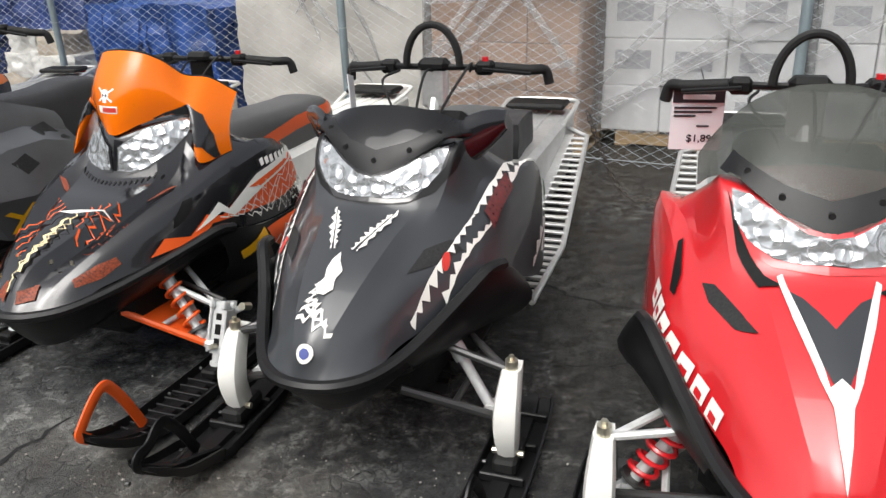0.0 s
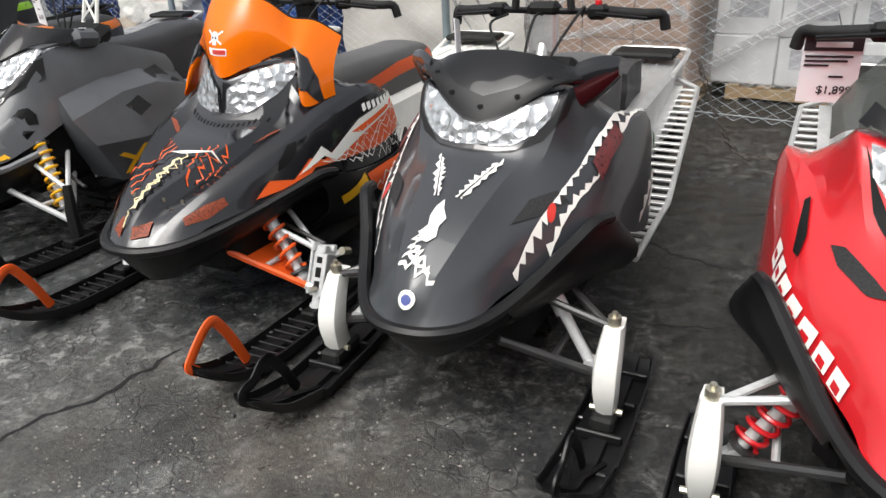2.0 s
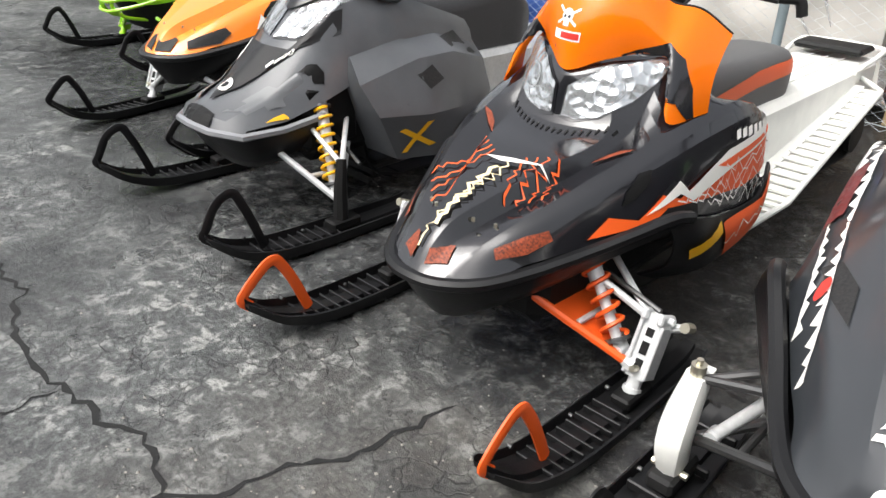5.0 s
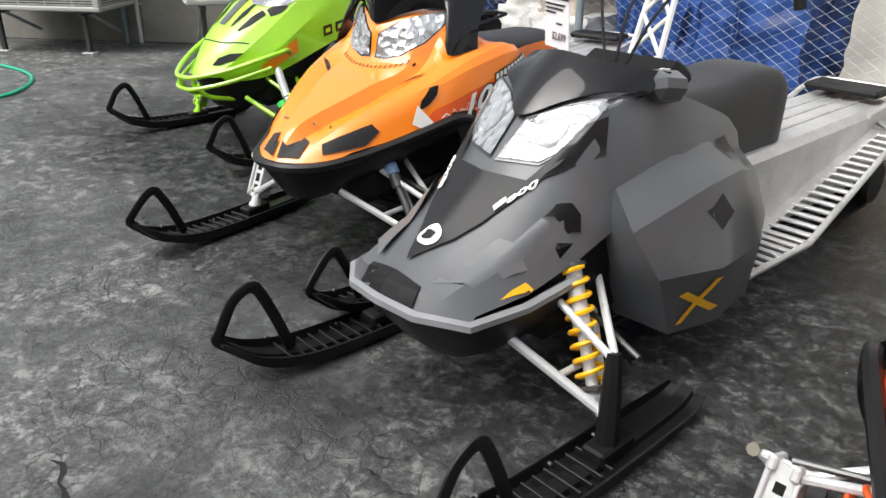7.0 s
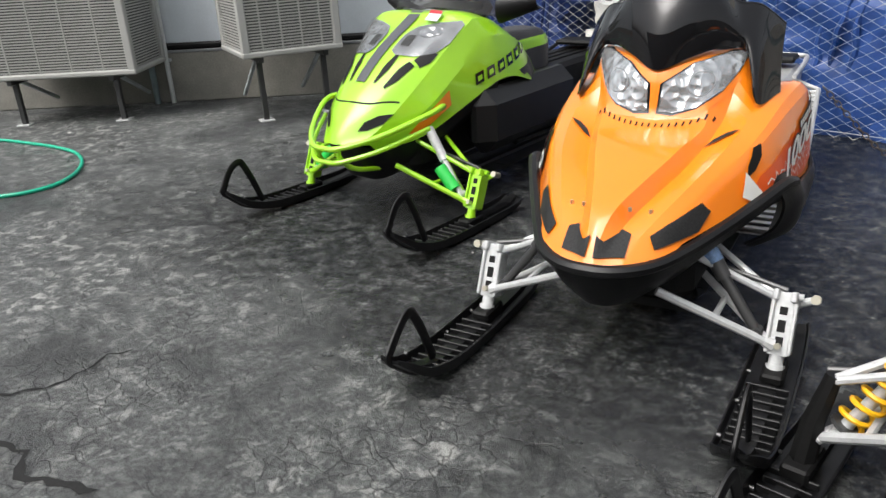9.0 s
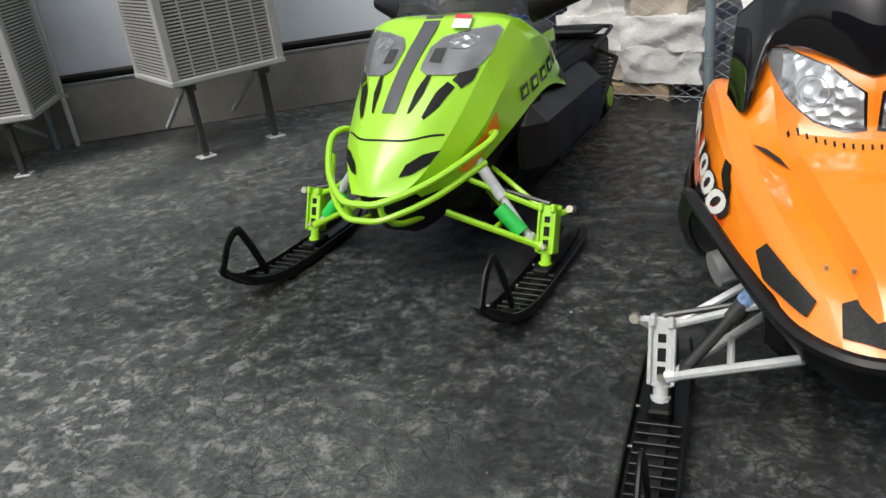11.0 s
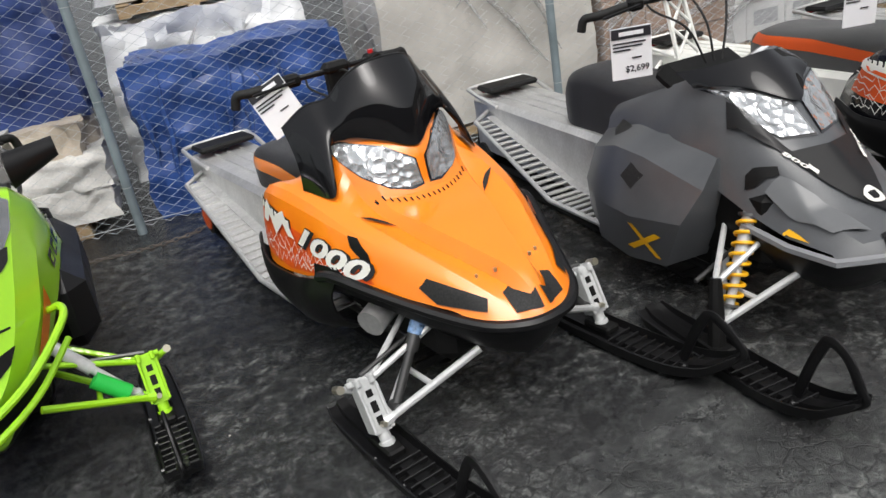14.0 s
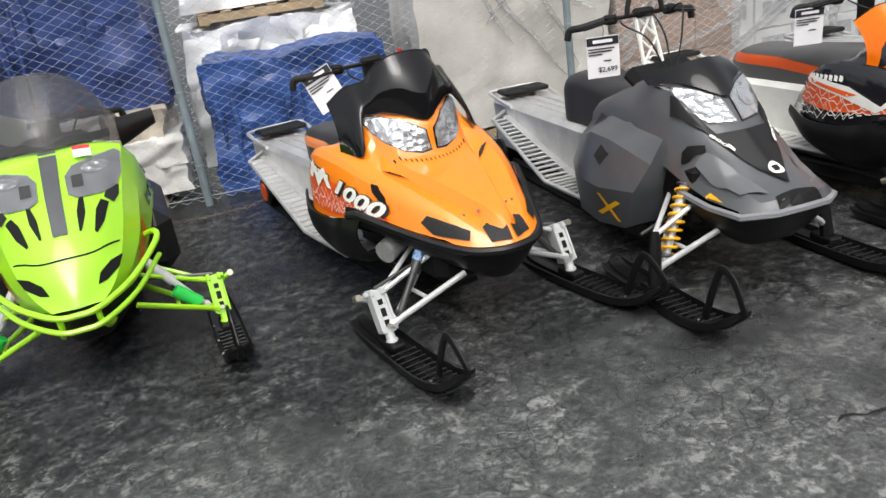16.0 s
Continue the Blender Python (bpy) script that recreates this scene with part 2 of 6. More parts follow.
FILM = clear_material("stretch_film", (0.8, 0.8, 0.8), 0.2, 0.2)
WOOD = material("pallet_wood", (0.36, 0.26, 0.15), 0.8, vary=0.2, grain=0.15, bump=0.4)
GALV = material("galvanised_steel", (0.5, 0.53, 0.54), 0.45, 0.3, vary=0.16, vary_scale=12)
GALV_POST = material("galvanised_post", (0.22, 0.27, 0.29), 0.5, 0.3, vary=0.16, vary_scale=8)
CHAIN = material("rusty_chain", (0.12, 0.1, 0.085), 0.55, 0.6, vary=0.3, vary_scale=30)
WALL_PAINT = material("pale_grey_wall_paint", (0.6, 0.65, 0.69), 0.6, vary=0.05, grain=0.03)
# for the unseen walls added to cut the sideways skylight
SHADE_WALL = material("shade_wall_grey", (0.2, 0.2, 0.19), 0.8, vary=0.15, vary_scale=1.5, grain=0.08)
CONCRETE = material("stained_concrete", (0.23, 0.22, 0.195), 0.85, vary=0.25, vary_scale=3, grain=0.12, bump=0.5)
AC_PAINT = material("grey_unit_paint", (0.36, 0.36, 0.34), 0.5, vary=0.08)
AC_DARK = material("dark_coil", (0.03, 0.03, 0.03), 0.7, vary=0.2)
HOSE = material("green_hose", (0.01, 0.4, 0.24), 0.35, vary=0.1)
EDGE_PRINT = material("grey_print", (0.42, 0.43, 0.45), 0.5, vary=0.25, vary_scale=30)


# ---- geometry helpers: a shape is a pair of vertex and face lists ----
def join(*shapes):
    v, f = [], []
    for sv, sf in shapes:
        k = len(v)
        v += list(sv)
        f += [tuple(i + k for i in q) for q in sf]
    return v, f


def mirrored(shape):
    v, f = shape
    return [(-p[0], p[1], p[2]) for p in v], [tuple(reversed(q)) for q in f]


def moved(shape, m):
    return [tuple(m @ Vector(p)) for p in shape[0]], shape[1]


def part(name, shape, mat, parent=None, label="", smooth=True, edge=38):
    """One mesh object made from a shape, under a thing or a part."""
    me = bpy.data.meshes.new(name)
    me.from_pydata([tuple(p) for p in shape[0]], [], shape[1])
    me.materials.append(mat)
    me.validate()
    if smooth:
        me.shade_smooth()
        me.set_sharp_from_angle(angle=radians(edge))
    ob = new(name, me)
    ob.parent = parent
    if label:
        ob["label"] = label
    return ob


def curve_through(pts, k=6, closed=False):
    """Points of a smooth curve through the given ones."""
    pts = [Vector(p) for p in pts]
    n, out = len(pts), []
    for i in range(n if closed else n - 1):
        if closed:
            a, b, c, d = (pts[(i + j - 1) % n] for j in range(4))
        else:
            b, c = pts[i], pts[i + 1]
            a = pts[i - 1] if i else b + (b - c)
            d = pts[i + 2] if i + 2 < n else c + (c - b)
        for s in range(k):
            t = s / k
            out.append(0.5 * ((2 * b) + (c - a) * t + (2 * a - 5 * b + 4 * c - d) * t * t + (3 * b - a - 3 * c + d) * t ** 3))
    if not closed:
        out.append(pts[-1])
    return out


def tube(pts, r, n=8, closed=False, flat=1.0, up=None):
    """A round or flattened bar along points; r may be one radius or one for each point."""
    pts = [Vector(p) for p in pts]
    m = len(pts)
    rs = r if isinstance(r, (list, tuple)) else [r] * m
    v, f, side = [], [], None
    for i, p in enumerate(pts):
        if closed:
            d = pts[(i + 1) % m] - pts[i - 1]
        else:
            d = pts[min(i + 1, m - 1)] - pts[max(i - 1, 0)]
        d.normalize()
        if side is None or up is not None:
            ref = Vector(up) if up is not None else (Vector((0, 0, 1)) if abs(d.z) < 0.9 else Vector((1, 0, 0)))
            side = d.cross(ref).normalized()
        else:
            side = (side - d * side.dot(d)).normalized()
        nrm = side.cross(d)
        for j in range(n):
            a = 2 * math.pi * (j + 0.5) / n
            v.append(tuple(p + side * (rs[i] * math.cos(a)) + nrm * (rs[i] * flat * math.sin(a))))
    for i in range(m if closed else m - 1):
        k = (i + 1) % m
        for j in range(n):
            q = (j + 1) % n
            f.append((i * n + j, i * n + q, k * n + q, k * n + j))
    if not closed:
        f.append(tuple(range(n - 1, -1, -1)))
        f.append(tuple(range((m - 1) * n, m * n)))
    return v, f


def box(c, s, bevel=0.006, rot=None):
    """A box of centre c and size s with chamfered edges."""
    bm = bmesh.new()
    bmesh.ops.create_cube(bm, size=1)
    for q in bm.verts:
        q.co = Vector((q.co.x * s[0], q.co.y * s[1], q.co.z * s[2]))
    if bevel:
        bmesh.ops.bevel(bm, geom=bm.edges[:], offset=min(bevel, 0.4 * min(s)), segments=1, affect="EDGES")
    m = Matrix.Translation(c) @ (rot if rot is not None else Matrix.Identity(4))
    bm.verts.ensure_lookup_table()
    v = [tuple(m @ q.co) for q in bm.verts]
    f = [tuple(q.index for q in face.verts) for face in bm.faces]
    bm.free()
    return v, f


def prism(poly, a, b, axis="x"):
    """A flat outline drawn out between a and b along an axis."""
    n = len(poly)

    def at(p, h):
        return {"x": (h, p[0], p[1]), "y": (p[0], h, p[1]), "z": (p[0], p[1], h)}[axis]

    v = [at(p, a) for p in poly] + [at(p, b) for p in poly]
    f = [tuple(range(n))[::-1], tuple(range(n, 2 * n))]
    f += [(i, (i + 1) % n, n + (i + 1) % n, n + i) for i in range(n)]
    return v, f


def grid(rows, closed=False):
    """A surface through rows of points."""
    m, n = len(rows), len(rows[0])
    v = [tuple(p) for row in rows for p in row]
    f = []
    for i in range(m - 1):
        for j in range(n if closed else n - 1):
            k = (j + 1) % n
            f.append((i * n + j, i * n + k, (i + 1) * n + k, (i + 1) * n + j))
    return v, f


def thick(shape, depth):
    """Gives an open surface a thickness, with its rim closed."""
    bm = bmesh.new()
    vs = [bm.verts.new(p) for p in shape[0]]
    for q in shape[1]:
        try:
            bm.faces.new([vs[i] for i in q])
        except ValueError:
            pass
    bm.normal_update()
    back = {q: bm.verts.new(q.co - q.normal * depth) for q in vs}
    rim = [e for e in bm.edges if e.is_boundary]
    faces = list(bm.faces)
    for face in faces:
        bm.faces.new([back[q] for q in reversed(face.verts)])
    for e in rim:
        p, q = e.verts
        try:
            bm.faces.new((p, q, back[q], back[p]))
        except ValueError:
            pass
    bmesh.ops.recalc_face_normals(bm, faces=bm.faces[:])
    bm.verts.index_update()
    v = [tuple(q.co) for q in bm.verts]
    f = [tuple(q.index for q in face.verts) for face in bm.faces]
    bm.free()
    return v, f


def disc(c, r, axis="y", depth=0.01, n=16):
    d = {"x": (depth, 0, 0), "y": (0, depth, 0), "z": (0, 0, depth)}[axis]
    return tube([Vector(c) - Vector(d) / 2, Vector(c) + Vector(d) / 2], r, n)


def coil(p0, p1, r, wire, turns):
    p0, p1 = Vector(p0), Vector(p1)
    d = (p1 - p0).normalized()
    a = d.cross(Vector((0, 1, 0.3))).normalized()
    b = d.cross(a)
    n = turns * 12
    return tube([p0.lerp(p1, i / n) + r * (a * math.cos(i * math.pi / 6) + b * math.sin(i * math.pi / 6)) for i in range(n + 1)], wire, 6)


def loft_half(stations, k=5, smooth=True):
    """A left-right symmetric shell: stations of (y, half outline from the middle outwards)."""
    prof = []
    for y, half in stations:
        pts = [Vector((x, y, z)) for x, z in half]
        if smooth:
            first = Vector((-pts[1].x, pts[1].y, pts[1].z))
            pts = curve_through([first] + pts, k)[k:]
        prof.append(pts)
    cols = list(zip(*prof))
    if smooth:
        cols = [curve_through(c, k) for c in cols]
    rows = list(zip(*cols))
    full = [[Vector((-p.x, p.y, p.z)) for p in reversed(row[1:])] + list(row) for row in rows]
    g = grid(full)
    g[1].append(tuple(range(len(full[0]))))
    return g


def lined(lines, creases, k=6, m=4):
    """A left-right symmetric shell through feature lines that run from nose to tail; it breaks sharply at the creases."""
    runs = [curve_through(a, k) for a in lines]
    rows = []
    for pts in zip(*runs):
        cuts = [0] + list(creases) + [len(pts) - 1]
        row = []
        for a, b in zip(cuts, cuts[1:]):
            seg = list(pts[a:b + 1])
            if a == 0:
                first = Vector((-seg[1].x, seg[1].y, seg[1].z))
                row += curve_through([first] + seg, m)[m:-1]
            else:
                row += curve_through(seg, m)[:-1]
        row.append(pts[-1])
        rows.append([Vector((-p.x, p.y, p.z)) for p in reversed(row[1:])] + row)
    g = grid(rows)
    g[1].append(tuple(range(len(g[0]) - len(rows[0]), len(g[0]))))
    return g


def skin(shape):
    from_poly = BVHTree.FromPolygons([Vector(p) for p in shape[0]], shape[1])
    return from_poly


def laid(tree, poly, view, lift=0.004, fine=2):
    """A flat outline laid onto a shell as a thin film. view: top gives (x, y), right and left (y, z), front (x, z)."""
    bm = bmesh.new()
    face = bm.faces.new([bm.verts.new((p[0], p[1], 0)) for p in poly])
    bmesh.ops.triangulate(bm, faces=[face])
    for _ in range(fine):
        bmesh.ops.subdivide_edges(bm, edges=bm.edges[:], cuts=1, use_grid_fill=True)
    bmesh.ops.triangulate(bm, faces=bm.faces[:])
    bm.verts.index_update()
    place = {}
    for q in bm.verts:
        a, b = q.co.x, q.co.y
        org, way = {"top": ((a, b, 3), (0, 0, -1)), "right": ((2, a, b), (-1, 0, 0)), "left": ((-2, a, b), (1, 0, 0)), "front": ((a, 3, b), (0, -1, 0))}[view]
        hit, nrm, _, _ = tree.ray_cast(Vector(org), Vector(way))
        if hit is not None:
            if nrm.dot(Vector(way)) > 0:
                nrm = -nrm
            place[q.index] = hit + nrm * lift
    keep, v, f = {}, [], []
    for face in bm.faces:
        ids = [q.index for q in face.verts]
        if all(i in place for i in ids):
            for i in ids:
                if i not in keep:
                    keep[i] = len(v)
                    v.append(tuple(place[i]))
            f.append(tuple(keep[i] for i in ids))
    bm.free()
    return v, f


def lettering(text, size, shear=0.0, bold=0.0):
    """The flat mesh of a line of text, from (0, 0) to the right."""
    cu = bpy.data.curves.new("lettering", "FONT")
    cu.body, cu.size, cu.shear, cu.offset = text, size, shear, bold
    cu.resolution_u = 3
    ob = new("lettering", cu)
    me = bpy.data.meshes.new_from_object(ob.evaluated_get(bpy.context.evaluated_depsgraph_get()))
    v, f = [tuple(q.co) for q in me.vertices], [tuple(p.vertices) for p in me.polygons]
    bpy.data.objects.remove(ob), bpy.data.meshes.remove(me), bpy.data.curves.remove(cu)
    return v, f


def laid_mesh(tree, shape, put, view, lift=0.006):
    """Lays a flat mesh onto a shell; put turns its plane into the view's plane."""
    v = []
    for p in shape[0]:
        a, b = put(p[0], p[1])
        org, way = {"top": ((a, b, 3), (0, 0, -1)), "right": ((2, a, b), (-1, 0, 0)), "left": ((-2, a, b), (1, 0, 0)), "front": ((a, 3, b), (0, -1, 0))}[view]
        hit, nrm, _, _ = tree.ray_cast(Vector(org), Vector(way))
        v.append(None if hit is None else tuple(hit - Vector(way) * lift))
    order = {i: k for k, i in enumerate(i for i, p in enumerate(v) if p is not None)}
    return [p for p in v if p is not None], [tuple(order[i] for i in q) for q in shape[1] if all(i in order for i in q)]


def thing(name, label, category, m, group="", kind=""):
    ob = new(name)
    ob.empty_display_size = 0.1
    ob.matrix_world = m
    return tagged(ob, label, category, group, kind)


# ---- the setting: ground, fence, building ----
FENCE_A, FENCE_B = Vector((-4.2, 8.28, 0)), Vector((-1.01, 7.48, 0))
ALONG = (FENCE_B - FENCE_A).normalized()
BEHIND = Vector((-ALONG.y, ALONG.x, 0))
FENCE_TURN = Matrix(((ALONG.x, BEHIND.x, 0, 0), (ALONG.y, BEHIND.y, 0, 0), (0, 0, 1, 0), (0, 0, 0, 1)))


def by_fence(s, d, z=0.0):
    """A place s metres along the fence from its post beside the blue load, d metres behind it."""
    return FENCE_A + ALONG * s + BEHIND * d + Vector((0, 0, z))


def build_ground():
    ring = [(-300, -300, 0), (300, -300, 0), (300, 300, 0), (-300, 300, 0)]
    tagged(part("ground", (ring, [(0, 1, 2, 3)]), ASPHALT, smooth=False), "damp worn dark asphalt with pale scuffs and cracks", "ground", kind="structure")


def build_crack(pts, width, seed):
    """A jagged open crack, drawn as a flat ragged dark strip just above the ground."""
    rnd = random.Random(seed)
    path = []
    for i in range(len(pts) - 1):
        a, b = Vector((*pts[i], 0)), Vector((*pts[i + 1], 0))
        n = max(2, int((b - a).length / 0.035))
        side = Vector((-(b - a).y, (b - a).x, 0)).normalized()
        for k in range(n):
            path.append(a.lerp(b, k / n) + side * rnd.uniform(-0.018, 0.018))
    path.append(Vector((*pts[-1], 0)))
    v, f = [], []
    for i, p in enumerate(path):
        d = (path[min(i + 1, len(path) - 1)] - path[max(i - 1, 0)]).normalized()
        side = Vector((-d.y, d.x, 0))
        w = width * 1.35 * rnd.uniform(0.3, 1.35) * (1 if 0 < i < len(path) - 1 else 0.1)
        v += [tuple(p + side * w + Vector((0, 0, 0.003))), tuple(p - side * w + Vector((0, 0, 0.003)))]
        if i:
            f.append((2 * i - 2, 2 * i - 1, 2 * i + 1, 2 * i))
    tagged(part("crack", (v, f), CRACK, smooth=False), "jagged open crack in the dark asphalt", "crack", "cracks in the asphalt", "structure")


def build_pebbles():
    rnd = random.Random(5)
    v, f = [], []
    for i in range(3400):
        x, y = (rnd.uniform(-7.5, 2.2), rnd.uniform(1.8, 7.5)) if i < 900 else (rnd.gauss(-.2, .7), rnd.gauss(2.75, .4))
        if x < -1.5 and rnd.random() < 0.72:
            continue
        r = 0.0016 + 0.005 * rnd.random() ** 3
        k = len(v)
        v += [(x + r * rnd.uniform(0.7, 1.4) * dx, y + r * rnd.uniform(0.7, 1.4) * dy, r * dz) for dx, dy, dz in ((1, 0, 0.3), (0, 1, 0.3), (-1, 0, 0.3), (0, -1, 0.3), (0.1, 0.1, 1.1))]
        f += [(k, k + 1, k + 4), (k + 1, k + 2, k + 4), (k + 2, k + 3, k + 4), (k + 3, k, k + 4)]
    tagged(part("gravel", (v, f), PEBBLE, smooth=False), "small pale stones scattered on the asphalt", "gravel", kind="stuff")


def build_fence(s0, s1, height=2.4):
    fence = thing("chain_link_fence", "galvanised chain-link fence on round steel posts", "fence", Matrix.Translation(FENCE_A) @ FENCE_TURN, kind="structure")
    pitch = 0.062
    v, f = [], []
    n = int((s1 - s0) / pitch)
    m = int(height / (pitch * 0.55))
    for i in range(n):
        x = s0 + i * pitch
        pts = []
        for j in range(m + 1):
            lean = ((i + j) % 2) * 2 - 1
            pts.append(Vector((x + lean * (pitch / 2 + 0.001), lean * 0.003 * (1 if i % 2 else -1), 0.03 + j * pitch * 0.55)))
        sv, sf = tube(pts, 0.0026, 3)
        k = len(v)
        v += sv
        f += [tuple(q + k for q in face) for face in sf]
    tagged(part("wire_mesh", (v, f), GALV, fence), kind="stuff")
    gap = (FENCE_B - FENCE_A).length
    for i in range(-2, 4):
        x = i * gap
        if s0 <= x <= s1:
            part("post", tube([(x, -0.045, 0), (x, -0.045, height + 0.1)], 0.032, 14), GALV_POST, fence)
            for z in (0.35, 0.95, 1.55):
                part("tie_wire", tube([(x + 0.034 * math.cos(a), -0.045 + 0.036 * math.sin(a), z) for a in [t * math.pi / 6 for t in range(13)]], 0.0022, 4), GALV, fence)
    part("tension_wire", tube([(s0, -0.008, 0.07), (s1, -0.008, 0.07)], 0.003, 5), GALV, fence)
    part("top_rail", tube([(s0, 0, height + 0.06), (s1, 0, height + 0.06)], 0.021, 10), GALV_POST, fence)


def rumpled(w, d, h, seed, rough=0.05, n=22, sag=0.0, taper=0.0):
    """A wrapped block: a box whose sides bulge and crease like film or cloth pulled over a load."""
    rnd = Vector((seed * 7.3, seed * 3.1, seed * 1.7))

    def bend(p):
        q = p * 3.1 + rnd
        fold = noise.noise(Vector((p.x * 5 + seed, p.y * 5, p.z * 1.2))) * rough * 0.6
        a = noise.noise_vector(q) * rough + noise.noise_vector(q * 3.7) * rough * 0.45
        r = abs(noise.noise(q * 2.2 + Vector((0, 0, p.z * 1.5)))) * rough * 0.6
        k = 1 - taper * max(0, p.z / h)
        out = Vector((p.x * k + a.x, p.y * k + a.y - r + fold, p.z + a.z * 0.7 * (p.z / h)))
        out.z -= sag * (abs(p.x) / w) ** 2 * (p.z / h)
        out.z = max(out.z, 0.002)
        return out

    v, f = [], []
    faces = [(Vector((-w / 2, -d / 2, 0)), Vector((w, 0, 0)), Vector((0, 0, h))), (Vector((w / 2, -d / 2, 0)), Vector((0, d, 0)), Vector((0, 0, h))),
             (Vector((w / 2, d / 2, 0)), Vector((-w, 0, 0)), Vector((0, 0, h))), (Vector((-w / 2, d / 2, 0)), Vector((0, -d, 0)), Vector((0, 0, h))),
             (Vector((-w / 2, -d / 2, h)), Vector((w, 0, 0)), Vector((0, d, 0)))]
    for o, a, b in faces:
        g = grid([[bend(o + a * (i / n) + b * (j / n)) for i in range(n + 1)] for j in range(n + 1)])
        k = len(v)
        v += g[0]
        f += [tuple(q + k for q in face) for face in g[1]]
    seen, slot = {}, []
    welded = []
    for p in v:
        key = tuple(round(c, 4) for c in p)
        if key not in seen:
            seen[key] = len(welded)
            welded.append(p)
        slot.append(seen[key])
    return welded, [tuple(slot[q] for q in face) for face in f if len({slot[q] for q in face}) == len(face)]


def build_pallet(s, d, w, depth, z=0.0, turn=0.0):
    p = thing("pallet", "weathered wooden shipping pallet behind the fence", "pallet", Matrix.Translation(by_fence(s, d, z)) @ FENCE_TURN @ pose(0, 0, 0, 0, 0, turn), "pallets behind the fence")
    for i in range(3):
        part("bearer", box((0, (i - 1) * (depth / 2 - 0.05), 0.055), (w, 0.09, 0.075), 0.004), WOOD, p, smooth=False)
    for i in range(6):
        part("board", box((-w / 2 + 0.05 + i * (w - 0.1) / 5, 0, 0.103), (0.1, depth, 0.018), 0.003), WOOD, p, smooth=False)
    for i in (-1, 0, 1):
        part("bottom_board", box((i * (w / 2 - 0.05), 0, 0.009), (0.1, depth, 0.016), 0.003), WOOD, p, smooth=False)


def build_load(name, label, category, s, d, w, depth, h, mat, seed, rough=0.05, z=0.0, sag=0.0, taper=0.0, turn=0.0, film=False, group="loads behind the fence"):
    t = thing(name, label, category, Matrix.Translation(by_fence(s, d, z)) @ FENCE_TURN @ pose(0, 0, 0, 0, 0, turn), group)
    if film:
        cols, tiers = max(2, round(w / 0.42)), round(h / 0.36)
        one = box((0, 0, 0), (w / cols - 0.008, depth, h / tiers - 0.006), 0.008)
        shift = random.Random(seed + 50)
        for i in range(cols):
            for j in range(tiers):
                c = part("carton", one, mat, t, smooth=False)
                c.location = (-w / 2 + (i + 0.5) * w / cols, shift.uniform(-0.012, 0.012), (j + 0.5) * h / tiers)
                if mat is PALE_LOAD and shift.random() < 0.75:
                    k = part("carton_print", box((0, -depth / 2 - 0.004, 0.02), (w / cols * 0.6, 0.004, h / tiers * 0.4), 0), EDGE_PRINT, c, smooth=False)
    else:
        part("wrapped_block", rumpled(w, depth, h, seed, rough, 26, sag, taper), mat, t)
        tarp = mat in (TARP, TARP_DARK)
        rnd = random.Random(seed + 70)
        for i in range(6):
            x0, x1 = rnd.uniform(-0.46, 0.46) * w, rnd.uniform(-0.46, 0.46) * w
            if tarp:
                x1 = x0 + rnd.uniform(-0.12, 0.12)
            z0, z1 = h * rnd.uniform(0.75, 0.97), h * rnd.uniform(0.06, 0.5)
            pts = []
            for k in range(9):
                s_ = k / 8
                z_ = z0 + (z1 - z0) * s_
                pts.append(Vector((x0 + (x1 - x0) * s_ + 0.03 * noise.noise(Vector((k * 0.6, i, seed))), (-depth / 2) * (1 - taper * z_ / h) - 0.25 * rough, z_)))
            part("fold" if tarp else "film_fold", tube(curve_through(pts, 3), [0.004 + 0.026 * math.sin(math.pi * k / 24) for k in range(25)], 6, flat=0.8), mat if tarp else FILM, t)
    if film:
        rnd = random.Random(seed)
        part("stretch_film", rumpled(w + 0.09, depth + 0.1, h + 0.05, seed + 20, 0.035, 34), FILM, t, "clear creased stretch film")
        for i in range(7):
            z0, z1 = rnd.uniform(0.1, h), rnd.uniform(0.1, h)
            y = -depth / 2 - 0.085
            pts = [Vector((-w / 2 + w * k / 10, y - 0.01 * noise.noise(Vector((k, i, seed))), z0 + (z1 - z0) * k / 10)) for k in range(11)]
            part("film_crease", tube(pts, 0.03, 6, flat=0.15, up=(0, 1, 0)), FILM, t)
    return t


WALL_P, WALL_Q = Vector((-10.6, 6.57, 0)), Vector((-6.75, 8.98, 0))


def build_building():
    d = (WALL_Q - WALL_P).normalized()
    m = Matrix(((d.x, -d.y, 0, 0), (d.y, d.x, 0, 0), (0, 0, 1, 0), (0, 0, 0, 1)))
    m.translation = WALL_P - d * 5.0
    wall = thing("wall_west", "pale painted wall on a stained concrete plinth", "wall", m, kind="structure")
    run = (WALL_Q - WALL_P).length + 5.0
    part("plinth", box((run / 2, 0.12, 0.24), (run, 0.24, 0.48), 0.01), CONCRETE, wall, "stained concrete plinth", smooth=False)
    part("wall_panel", box((run / 2, 0.17, 2.0), (run, 0.2, 3.0), 0.004), WALL_PAINT, wall, smooth=False)
    part("black_skirting", tube([(0, 0.045, 0.535), (run, 0.045, 0.535)], 0.035, 8), BLACK_MATT, wall, "black rubber skirting strip")
    part("ledge", box((run / 2, 0.03, 0.49), (run, 0.07, 0.025), 0.004), GREY_LIGHT, wall, smooth=False)
    return m


